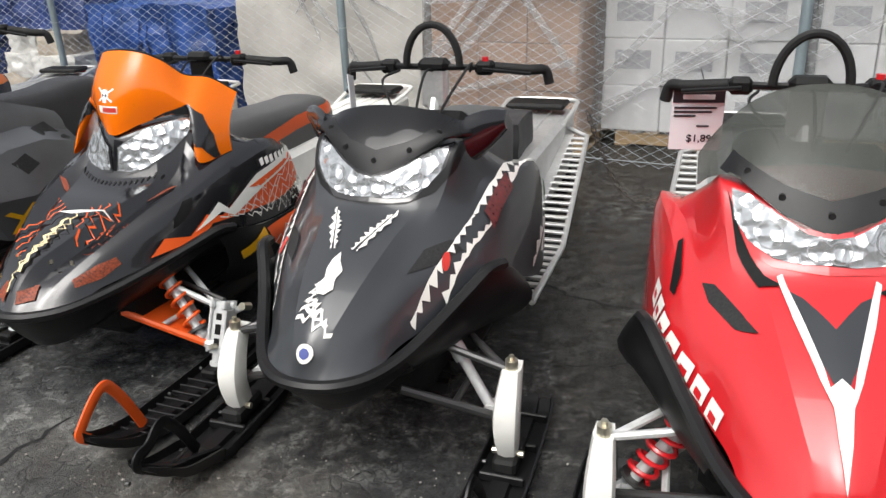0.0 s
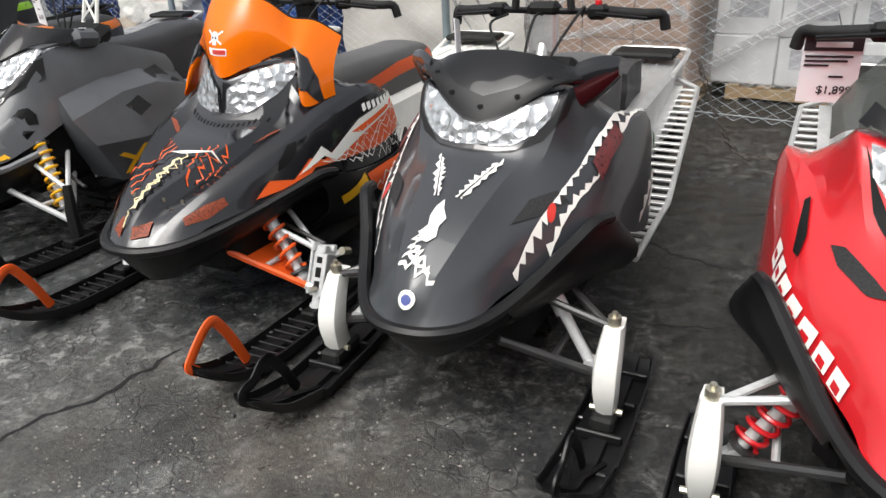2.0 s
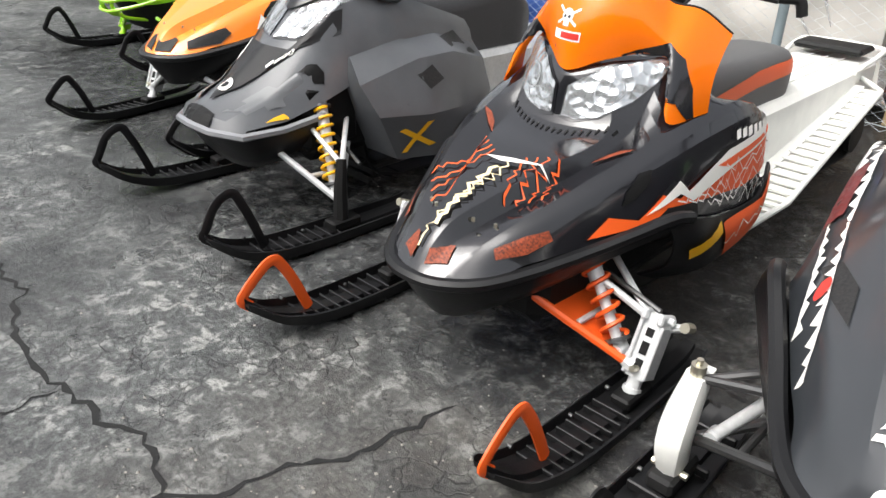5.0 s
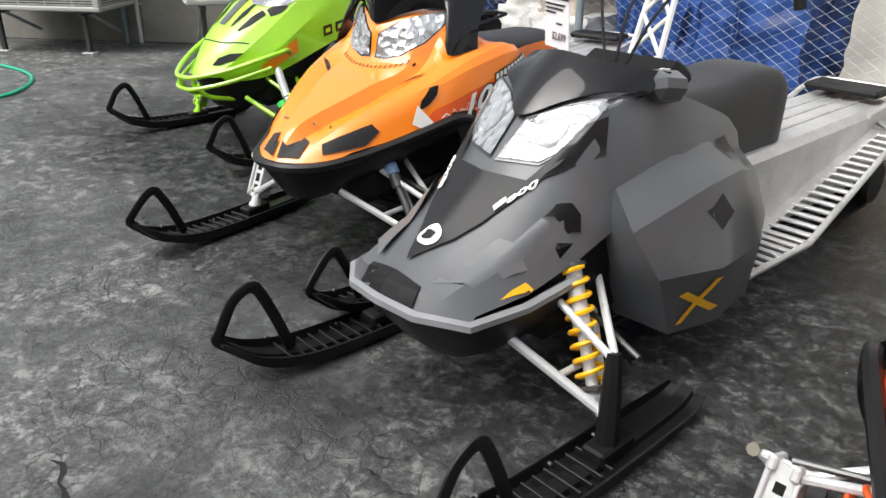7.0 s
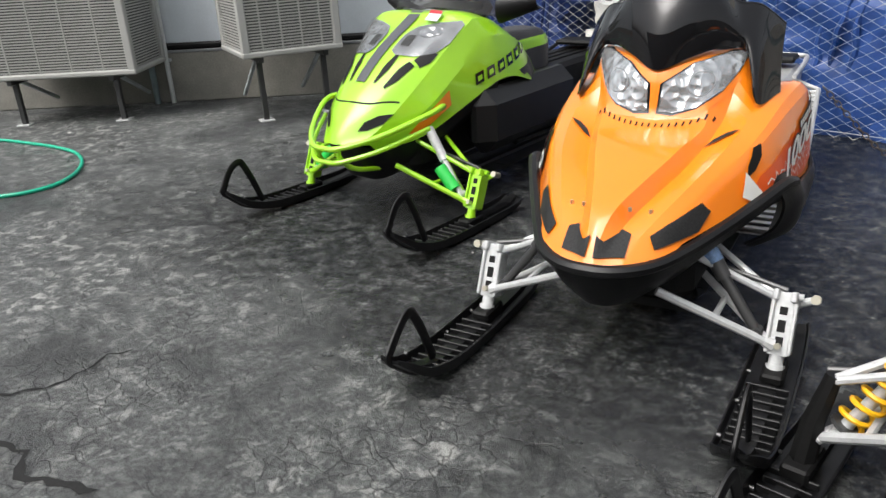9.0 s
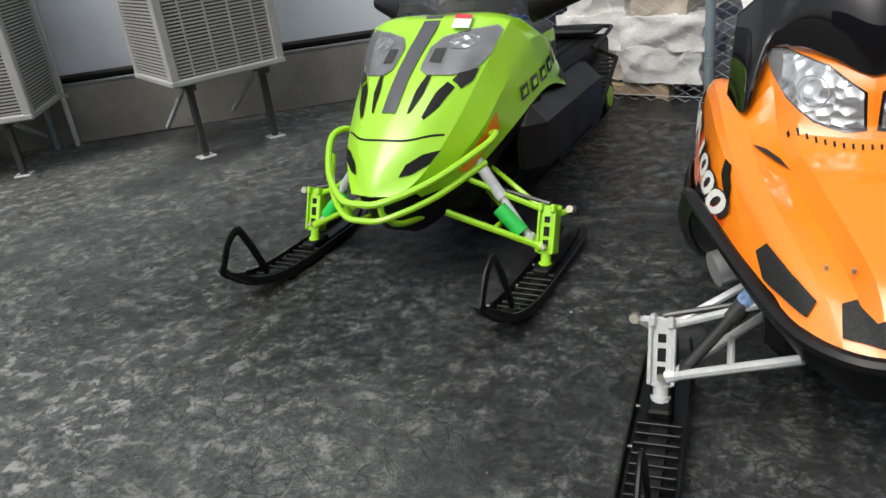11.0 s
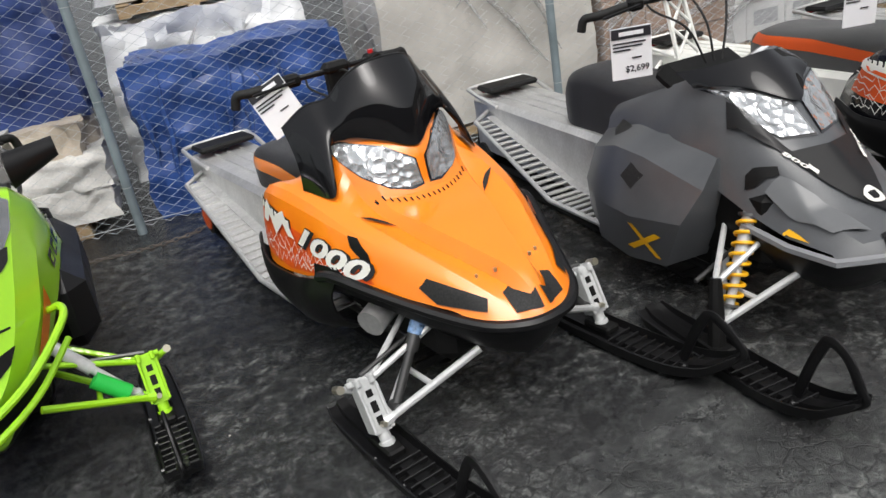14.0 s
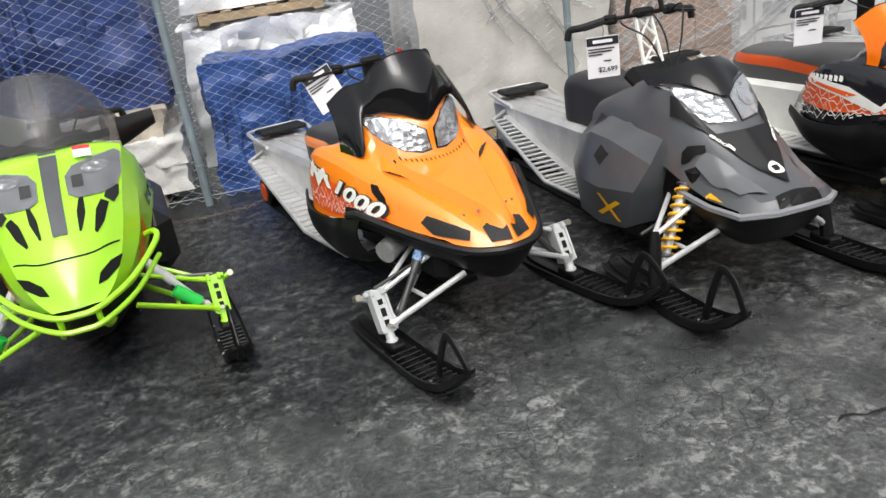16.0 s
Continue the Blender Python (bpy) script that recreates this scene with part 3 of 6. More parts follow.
def build_shade_walls():
    """Plain grey walls added out of view, behind the walk and east, to darken reflections."""
    wall = thing("shade_wall_south", "plain grey wall added out of view behind the walk to darken reflections", "wall", Matrix.Translation((0, -7.5, 0)), kind="structure")
    part("wall_panel", box((-2, -0.15, 3.0), (46, 0.3, 6.0), 0.02), SHADE_WALL, wall, smooth=False)
    part("coping", box((-2, -0.15, 6.05), (46.2, 0.4, 0.1), 0.01), CONCRETE, wall, smooth=False)
    # second unseen wall, added to block low light from the east
    east = thing("shade_wall_east", "plain grey wall added out of view to the east to darken reflections", "wall", Matrix.Translation((13, 2.5, 0)), kind="structure")
    part("wall_panel", box((0.15, 0, 2.5), (0.3, 20, 5.0), 0.02), SHADE_WALL, east, smooth=False)


def build_ac_unit(m, x, w, z, tall, deep=0.75, out=0.12, turn=0.0):
    """A wall-side condenser on a steel bracket frame, with louvred sides."""
    u = thing("air_conditioner", "grey louvred air conditioning condenser on steel brackets", "air conditioner", m @ pose(x, -deep / 2 - out, 0, 0, 0, turn), "condensers on the wall")
    part("core", box((0, 0, z + tall / 2), (w - 0.06, deep - 0.06, tall - 0.02), 0.01), AC_DARK, u, smooth=False)
    part("base_pan", box((0, 0, z + 0.025), (w + 0.02, deep + 0.02, 0.05), 0.012), AC_PAINT, u, smooth=False)
    part("top_cover", box((0, 0, z + tall), (w + 0.02, deep + 0.02, 0.05), 0.012), AC_PAINT, u, smooth=False)
    for sx in (-1, 1):
        for sy in (-1, 1):
            part("corner_post", box((sx * (w / 2 - 0.03), sy * (deep / 2 - 0.03), z + tall / 2), (0.07, 0.07, tall - 0.02), 0.01), AC_PAINT, u, smooth=False)
    rows = int((tall - 0.08) / 0.024)
    front = box((0, 0, 0), (w - 0.12, 0.006, 0.013), 0)
    sidep = box((0, 0, 0), (0.006, deep - 0.12, 0.013), 0)
    made_f = made_s = None
    for i in range(rows):
        h = z + 0.065 + i * 0.024
        if made_f is None:
            made_f = part("slat", front, AC_PAINT, u, smooth=False)
            made_f.location = (0, -deep / 2 + 0.008, h)
            made_s = part("side_slat", sidep, AC_PAINT, u, smooth=False)
            made_s.location = (w / 2 - 0.008, 0, h)
        else:
            a, b = new("slat", made_f.data), new("side_slat", made_s.data)
            a.parent = b.parent = u
            a.location, b.location = (0, -deep / 2 + 0.008, h), (w / 2 - 0.008, 0, h)
        c = new("side_slat", made_s.data)
        c.parent = u
        c.location = (-w / 2 + 0.008, 0, h)
    for k in range(1, 5):
        part("upright_rib", box((-w / 2 + k * w / 5, -deep / 2 + 0.004, z + tall / 2), (0.012, 0.008, tall - 0.08), 0), AC_PAINT, u, smooth=False)
    for sx in (-1, 1):
        xx = sx * w * 0.33
        part("bracket_leg", box((xx, -deep / 2 + 0.12, z / 2), (0.045, 0.045, z), 0.004), DARK_METAL, u, smooth=False)
        part("bracket_beam", box((xx, 0.02, z - 0.025), (0.045, deep, 0.045), 0.004), DARK_METAL, u, smooth=False)
        part("brace", tube([(xx, deep / 2 + 0.05, 0.12), (xx, -deep / 2 + 0.2, z - 0.03)], 0.02, 4), GALV, u)
        part("foot", box((xx, -deep / 2 + 0.12, 0.006), (0.12, 0.12, 0.012), 0.002), PALE_METAL, u, smooth=False)


def build_conduits(m, x):
    for k in range(2):
        c = thing("conduit", "grey metal conduit pipe rising from the ground", "pipe", m @ pose(x + 0.16 * k, -0.05, 0), "conduits on the wall")
        part("pipe_run", tube([(0, 0, 0), (0, 0, 0.45), (0, 0.01, 0.5), (0, 0.01, 2.6)], 0.03 - 0.006 * k, 10), PALE_METAL if k else GALV_POST, c)
        part("strap", box((0, 0.0, 0.42), (0.1, 0.02, 0.03), 0.003), GALV, c, smooth=False)


def build_hose():
    ring = [(-11.0, 5.2), (-9.6, 5.68), (-8.9, 5.78), (-8.35, 5.76), (-7.97, 5.6), (-7.7, 5.35), (-7.6, 5.1), (-7.72, 4.85), (-8.1, 4.65), (-9.0, 4.6), (-10.2, 4.7), (-11.5, 4.9)]
    pts = curve_through([(x, y, 0.014) for x, y in ring], 8)
    tagged(part("garden_hose", tube(pts, 0.0135, 8), HOSE), "bright green garden hose coiled on the asphalt", "hose")


def build_chain(name_label, pts, r=0.011):
    """Oval steel links strung along a path."""
    path = curve_through(pts, 24)
    chain = thing("chain", name_label, "chain", Matrix.Identity(4), "chains along the fence")
    step, acc, links = 0.036, 0.0, []
    for a, b in zip(path, path[1:]):
        acc += (b - a).length
        if acc >= step:
            acc = 0
            links.append((a, (b - a).normalized()))
    oval = [(0.026 * math.cos(t), r * 1.15 * math.sin(t)) for t in [k * math.pi / 5 for k in range(10)]]
    link = tube([(x, y, 0) for x, y in oval], 0.0038, 5, closed=True)
    shared = None
    for i, (p, d) in enumerate(links[:260]):
        q = d.to_track_quat("X", "Z").to_matrix().to_4x4() @ Matrix.Rotation(math.pi / 2 * (i % 2), 4, "X")
        ob = part("link", link, CHAIN, chain) if shared is None else new("link", shared)
        shared = ob.data
        ob.parent = chain
        ob.matrix_basis = Matrix.Translation(p) @ q


build_ground()
build_crack([(-3.1, 3.3), (-2.68, 3.15), (-2.49, 3.14), (-2.35, 3.03), (-2.15, 2.96), (-1.95, 2.92), (-1.7, 2.91), (-1.6, 2.9), (-1.45, 2.93), (-1.34, 2.9), (-1.21, 2.83)], 0.007, 1)
build_crack([(-1.3, 2.2), (-1.17, 2.56), (-1.18, 2.67), (-1.21, 2.83), (-1.11, 2.92), (-1.05, 3.07), (-0.94, 3.23), (-0.88, 3.38), (-0.82, 3.6)], 0.0065, 2)
build_crack([(-2.0, 2.5), (-1.85, 2.75), (-1.82, 2.91)], 0.004, 3)
build_crack([(-5.3, 3.3), (-5.06, 3.39), (-4.95, 3.42), (-4.85, 3.35), (-4.73, 3.36), (-4.58, 3.42)], 0.01, 4)
build_crack([(-5.4, 3.5), (-5.24, 3.7), (-5.25, 3.92), (-5.2, 4.0)], 0.005, 7)
build_crack([(0.6, 5.1), (0.9, 4.85), (1.3, 4.7)], 0.004, 5)
build_crack([(0.5, 4.3), (0.9, 4.2), (1.4, 4.3)], 0.003, 6)
build_crack([(-4.6, 6.3), (-4.2, 6.1), (-4.4, 5.5), (-4.3, 5.0)], 0.002, 8)
build_pebbles()
build_fence(-2.75, 9.6)
wall_pose = build_building()
build_shade_walls()
build_ac_unit(wall_pose, 5.98, 1.4, 0.42, 1.3)
build_ac_unit(wall_pose, 7.95, 0.86, 0.55, 1.3, 0.8, 0.3, 28)
build_conduits(wall_pose, 6.5)
build_hose()

# loads on pallets behind the fence
build_pallet(-1.0, 0.65, 1.3, 1.0)
sacks = thing("sack_stack", "white woven sacks stacked on a pallet by the fence", "sacks", Matrix.Translation(by_fence(-0.72, 0.62, 0.12)) @ FENCE_TURN, "loads behind the fence")
for tier in range(3):
    for k in range(2):
        wide = 0.58 if tier < 2 else 0.5
        part("sack", moved(rumpled(wide, 0.85, 0.25, 40 + tier * 2 + k, 0.06, 16), pose((k - 0.5) * (wide - 0.03) + 0.03 * tier, 0.02 * tier - 0.05 * k, tier * 0.225, 0, 0, 4 * k - 3 * tier)), BAG if (tier + k) % 3 else CARD_PALE, sacks)
build_load("tarp_covered_load", "tall load under a navy tarpaulin with folds", "tarpaulin", -0.9, 1.0, 1.5, 1.1, 1.25, TARP_DARK, 2, 0.09, z=0.8, taper=0.05)
build_load("tarp_covered_load", "low load under a dark blue tarpaulin", "tarpaulin", -2.35, 0.95, 1.3, 1.1, 1.15, TARP_DARK, 3, 0.09, taper=0.08)
build_load("pallet_load", "tall pale load wrapped in plastic film", "pallet load", -2.5, 2.6, 1.6, 1.2, 2.6, PALE_LOAD, 4, 0.08)
build_load("tarp_covered_load", "pallet load under a creased blue tarpaulin", "tarpaulin", 0.95, 0.72, 1.65, 1.1, 1.08, TARP, 5, 0.07, taper=0.05)
build_pallet(0.75, 1.9, 1.2, 1.0, 1.34, 4)
build_load("pallet_load", "white film wrapped load behind the blue tarpaulin", "pallet load", 0.8, 1.95, 1.7, 1.1, 1.32, PALE_LOAD, 6, 0.09)
build_load("pallet_load", "white film wrapped load stacked on a pallet", "pallet load", 0.8, 1.95, 1.5, 1.0, 1.2, PALE_LOAD, 16, 0.08, z=1.46)
build_pallet(2.9, 0.8, 1.6, 1.1)
build_load("pallet_load", "grey load shrouded in dusty plastic film", "pallet load", 2.92, 0.8, 1.85, 1.1, 2.1, GREY_LOAD, 7, 0.05, z=0.12)
build_pallet(4.55, 0.8, 1.2, 1.1)
build_load("carton_load", "brown cartons stacked on a pallet and bound in stretch film", "cartons", 4.5, 0.8, 1.2, 1.05, 2.1, CARD, 8, 0.02, z=0.12, film=True)
build_pallet(5.9, 1.2, 1.2, 1.1)
build_load("pallet_load", "pale printed boxes bound in cloudy stretch film", "pallet load", 5.85, 1.2, 1.35, 1.05, 2.1, PALE_LOAD, 9, 0.05, z=0.12, film=True)
build_pallet(7.6, 1.4, 1.8, 1.1)
build_load("pallet_load", "white film wrapped boxes beside the fence", "pallet load", 7.6, 1.4, 1.9, 1.05, 2.0, PALE_LOAD, 10, 0.05, z=0.12, film=True)
build_chain("rusty steel chain lying along the fence foot", [by_fence(-0.35, -0.4, 0.014), by_fence(0.0, -0.42, 0.012), by_fence(0.3, -0.4, 0.02), by_fence(0.45, -0.35, 0.04)])
build_chain("steel chain hanging from the charcoal snowmobile's rear rack", [(0.92, 6.05, 0.62), (0.98, 6.1, 0.45), (1.08, 6.15, 0.2), (1.2, 6.2, 0.04), (1.43, 6.25, 0.014), (1.7, 6.1, 0.014)], 0.013)
build_chain("steel chain from the orange snowmobile's tail to the fence foot", [(-3.3, 7.25, 0.52), (-3.2, 7.3, 0.4), (-3.0, 7.45, 0.15), (-2.85, 7.6, 0.03), (-2.6, 7.65, 0.014)], 0.012)


# ---- snowmobiles: x to the machine's right, y ahead, z up, from the ground between the ski legs ----
def build_ski(sled, x, skin_mat, loop_mat, wide=0.15, ahead=0.62, loop_high=0.17, ribs=True, toe=0.0):
    """A ski with raised side walls, cross ribs, a keel and a hoop at its tip."""
    side = "right" if x > 0 else "left"
    m = pose(x, 0, 0, 0, 0, toe)
    line = [(-0.4, 0.05), (-0.33, 0.025), (-0.15, 0.018), (0.15, 0.018), (ahead - 0.27, 0.035), (ahead - 0.12, 0.085), (ahead - 0.03, 0.155), (ahead, 0.185)]
    pts = curve_through([(0, y, z) for y, z in line], 5)
    rows = []
    for i, p in enumerate(pts):
        s = i / (len(pts) - 1)
        w = wide / 2 * (0.82 + 0.25 * math.sin(math.pi * min(1, s * 1.15)) - 0.38 * max(0, s - 0.8) / 0.2)
        lip = 0.034 * math.sin(math.pi * min(1, 0.12 + s * 0.85)) + 0.008
        out = [(-w, lip), (-w * 0.93, lip + 0.002), (-w * 0.86, 0.01), (-w * 0.35, 0.006), (-w * 0.3, 0.024), (w * 0.3, 0.024), (w * 0.35, 0.006), (w * 0.86, 0.01), (w * 0.93, lip + 0.002), (w, lip),
               (w * 0.9, -0.004), (w * 0.25, -0.006), (w * 0.18, -0.016), (-w * 0.18, -0.016), (-w * 0.25, -0.006), (-w * 0.9, -0.004)]
        rows.append([Vector((a, p.y, p.z + b)) for a, b in out])
    g = grid(rows, closed=True)
    n = len(rows[0])
    g[1].append(tuple(range(n)))
    g[1].append(tuple(range(len(g[0]) - 1, len(g[0]) - n - 1, -1)))
    ski = part("ski", moved(g, m), skin_mat, sled, "black plastic ski, " + side + " hand")
    if ribs:
        for k in range(9):
            y = 0.06 + k * 0.045
            z = 0.03 + 0.25 * max(0, y - 0.22) ** 1.55
            part("rib", moved(box((0, y, z + 0.012), (wide * 0.8, 0.008, 0.022), 0.002), m), skin_mat, ski, smooth=False)
    else:
        for k in range(4):
            part("cross_web", moved(box((0, -0.3 + k * 0.17, 0.045), (wide * 0.84, 0.016, 0.03), 0.004), m), skin_mat, ski, smooth=False)
        for k in (-1, 1):
            part("diagonal_web", moved(tube([(k * wide * 0.3, ahead - 0.3, 0.05), (0, ahead - 0.12, 0.1)], 0.009, 6), m), skin_mat, ski)
    tip, heel = 0.185, 0.1
    top = tip + loop_high * 0.75
    hoop = [(0, ahead - 0.025, tip - 0.02), (0, ahead + 0.004, tip + 0.012), (0, ahead - 0.01, tip + 0.035), (0, ahead - 0.055, top - 0.035), (0, ahead - 0.1, top - 0.003), (0, ahead - 0.13, top), (0, ahead - 0.15, top - 0.02), (0, ahead - 0.195, (top + heel) / 2), (0, ahead - 0.25, heel - 0.03)]
    part("ski_loop", moved(tube(curve_through(hoop, 4), 0.02, 8, flat=0.42, up=(1, 0, 0)), m), loop_mat, ski)
    part("carbide_runner", moved(tube([(0, -0.3, 0.006), (0, 0.25, 0.006)], 0.006, 6), m), DARK_METAL, ski)
    for y in (-0.03, 0.16, 0.44):
        part("bolt", moved(disc((wide * 0.44, y, 0.04 + 0.3 * max(0, y - 0.25)), 0.007, "x", 0.012, 8), m), DARK_METAL, ski)
    return ski


def build_front_leg(sled, sx, stance, style, leg_mat, arm_mat, arm_front_mat, spring_mat, shock_mat, inner=0.2, back=0.0):
    """Ski leg, two wishbones, shock absorber and spring on one side; back sets the leg behind the ski's middle."""
    x = sx * stance / 2
    if style == "blade":
        rows = []
        for i in range(13):
            s = i / 12
            z = 0.075 + 0.285 * s
            bow = 0.05 * math.sin(math.pi * s) + 0.02
            w = 0.03 + 0.012 * math.sin(math.pi * s)
            rows.append([Vector((x + a * w, bow + b - 0.05 * s - back, z)) for a, b in ((-1, 0.0), (-0.8, 0.022), (0, 0.03), (0.8, 0.022), (1, 0.0), (0.8, -0.055), (-0.8, -0.055))])
        g = grid(rows, closed=True)
        g[1].append(tuple(range(7)))
        g[1].append(tuple(range(len(g[0]) - 1, len(g[0]) - 8, -1)))
        leg = part("ski_leg", g, leg_mat, sled, "white curved ski leg")
        part("ball_joint", disc((x, -0.03 - back, 0.372), 0.02, "z", 0.036, 10), ZINC, leg)
        part("joint_nut", disc((x, -0.03 - back, 0.397), 0.009, "z", 0.016, 6), ZINC, leg)
        part("saddle", box((x, -back, 0.065), (0.075, 0.16, 0.05), 0.01), RUBBER, leg, smooth=False)
        part("pivot_bolt", disc((x, 0.02 - back, 0.085), 0.011, "x", 0.1, 8), ZINC, leg)
        hub_l, hub_t = (x - sx * 0.02, -0.03 - back, 0.17), (x - sx * 0.02, -0.03 - back, 0.355)
    elif style == "frame":
        # an upright of pressed plate that leans back from the ski
        lean = Matrix.Translation((x, -back, 0.07)) @ Matrix.Rotation(radians(24), 4, "X")
        plate = [(-.03, .04), (.03, .04), (.034, .2), (.042, .23), (.026, .245), (-.03, .235), (-.036, .2)]
        leg = part("ski_leg", moved(join(prism(plate, -0.022, 0.022, "y"), box((0.034, 0, 0.14), (0.012, 0.07, 0.19), 0.003), box((-0.034, 0, 0.13), (0.012, 0.07, 0.17), 0.003)), lean), leg_mat, sled, "pale pressed-steel ski leg with lightening holes", smooth=False)
        for z, h in ((0.085, .03), (0.135, .04), (0.185, .026)):
            part("hole", moved(box((0, 0.0235, z), (0.024, 0.004, h), 0.001), lean), BLACK_MATT, leg, smooth=False)
        part("clevis", moved(join(box((0.03, 0.0, 0.235), (0.02, 0.085, 0.035), 0.005), box((-0.024, 0.0, 0.232), (0.02, 0.085, 0.035), 0.005), tube([(-.05, .0, .235), (.06, .0, .235)], .012, 8)), lean), leg_mat, leg, smooth=False)
        part("steering_stub", moved(tube([(0, 0, 0.2), (sx * 0.04, -0.03, 0.215), (sx * 0.085, -0.02, 0.235)], [.016, .014, .012], 8), lean), leg_mat, leg)
        part("stub_nut", moved(disc((sx * 0.085, -0.02, 0.235), 0.016, "y", 0.05, 8), lean), ZINC, leg)
        part("lower_stub", moved(join(tube([(0, 0.0, 0.05), (0, 0.0, -0.005)], 0.023, 10), tube([(0, 0.0, 0.008), (0, 0.0, -0.01)], 0.03, 10)), lean), leg_mat, leg)
        part("arm_bolt", moved(disc((0, 0.04, 0.07), 0.011, "y", 0.03, 6), lean), ZINC, leg)
        part("saddle", box((x, -back, 0.055), (0.07, 0.14, 0.035), 0.008), BLACK_MATT, leg, smooth=False)
        hub_l, hub_t = tuple(lean @ Vector((-sx * 0.02, 0.02, 0.07))), tuple(lean @ Vector((-sx * 0.02, 0, 0.22)))
    else:
        leg = part("ski_leg", join(tube([(x, 0.01 - back, 0.07), (x - sx * 0.01, -back, 0.2), (x - sx * 0.035, -0.03 - back, 0.33)], [0.035, 0.03, 0.022], 8)), leg_mat, sled, "black forged ski leg")
        part("saddle", box((x, -back, 0.06), (0.075, 0.15, 0.045), 0.008), BLACK_MATT, leg, smooth=False)
        hub_l, hub_t = (x - sx * 0.02, -back, 0.15), (x - sx * 0.02, -0.02 - back, 0.31)
    xi, dy = sx * inner, -back
    front, rear_in = (xi, 0.12 + dy, 0.325), (xi, -0.25 + dy, 0.31)
    part("lower_arm", tube([front, hub_l], 0.0145, 8), arm_front_mat, sled)
    part("lower_arm", tube([rear_in, hub_l], 0.0145, 8), arm_mat, sled)
    part("upper_arm", tube([(xi, -0.02 + dy, 0.44), hub_t], 0.012, 8), arm_mat, sled)
    part("upper_arm", tube([(xi, -0.25 + dy, 0.44), hub_t], 0.012, 8), arm_mat, sled)
    part("arm_brace", tube([Vector(front).lerp(Vector(hub_l), 0.5), Vector(rear_in).lerp(Vector(hub_l), 0.5)], 0.011, 8), arm_mat, sled)
    part("arm_end", tube([Vector(front).lerp(Vector(hub_l), 0.93), hub_l], [0.016, 0.024], 8), arm_mat, sled)
    part("tie_rod", tube([(xi, -0.16 + dy, 0.36), (x, -0.1 + dy, 0.3)], 0.009, 8), DARK_METAL, sled)
    s0, s1 = Vector(hub_l) + Vector((-sx * 0.05, -0.01, 0.03)), Vector((xi, -0.1 + dy, 0.57))
    shock = part("shock_absorber", join(tube([s0, s0.lerp(s1, 0.45)], 0.017, 10), tube([s0.lerp(s1, 0.4), s1], 0.026, 10)), shock_mat, sled)
    part("shock_eye", disc(s0, 0.02, "y", 0.045, 10), shock_mat, shock)
    if spring_mat:
        part("coil_spring", coil(s0.lerp(s1, 0.08), s0.lerp(s1, 0.8), 0.037, 0.0075, 8), spring_mat, shock)
        for q in (0.06, 0.82):
            part("spring_seat", tube([s0.lerp(s1, q - 0.012), s0.lerp(s1, q + 0.012)], 0.042, 12), DARK_METAL, shock)
    elif shock_mat is DARK_METAL:
        part("shock_sticker", tube([s0.lerp(s1, 0.52), s0.lerp(s1, 0.72)], 0.029, 12), BLUE_DECAL, shock, "blue and silver shock sticker band")
    return leg


def seat_shape(y0, y1, z0, z1, base, w, hump=0.0):
    """A padded saddle from its front y0 to its back y1, with its sides down to base."""
    st = []
    for i in range(9):
        s = i / 8
        y = y0 + (y1 - y0) * s
        z = z0 + (z1 - z0) * s + hump * math.exp(-((s - 0.72) / 0.2) ** 2)
        e = 1 - 0.35 * (s > 0.93) - 0.25 * (s < 0.05)
        z = z - 0.05 * (s > 0.93)
        ww = w * e
        st.append((y, [(0, z), (ww * 0.5, z - 0.004), (ww * 0.8, z - 0.018), (ww * 0.97, z - 0.06), (ww, z - 0.12 if z - 0.12 > base else base + 0.02), (ww * 0.98, base)]))
    g = loft_half(st, 4)
    v, f = g
    n = len(f)
    cols = (5 * 4) * 2 + 1
    rows = len(v) // cols
    f.append(tuple(range((rows - 1) * cols, rows * cols))[::-1])
    return v, f


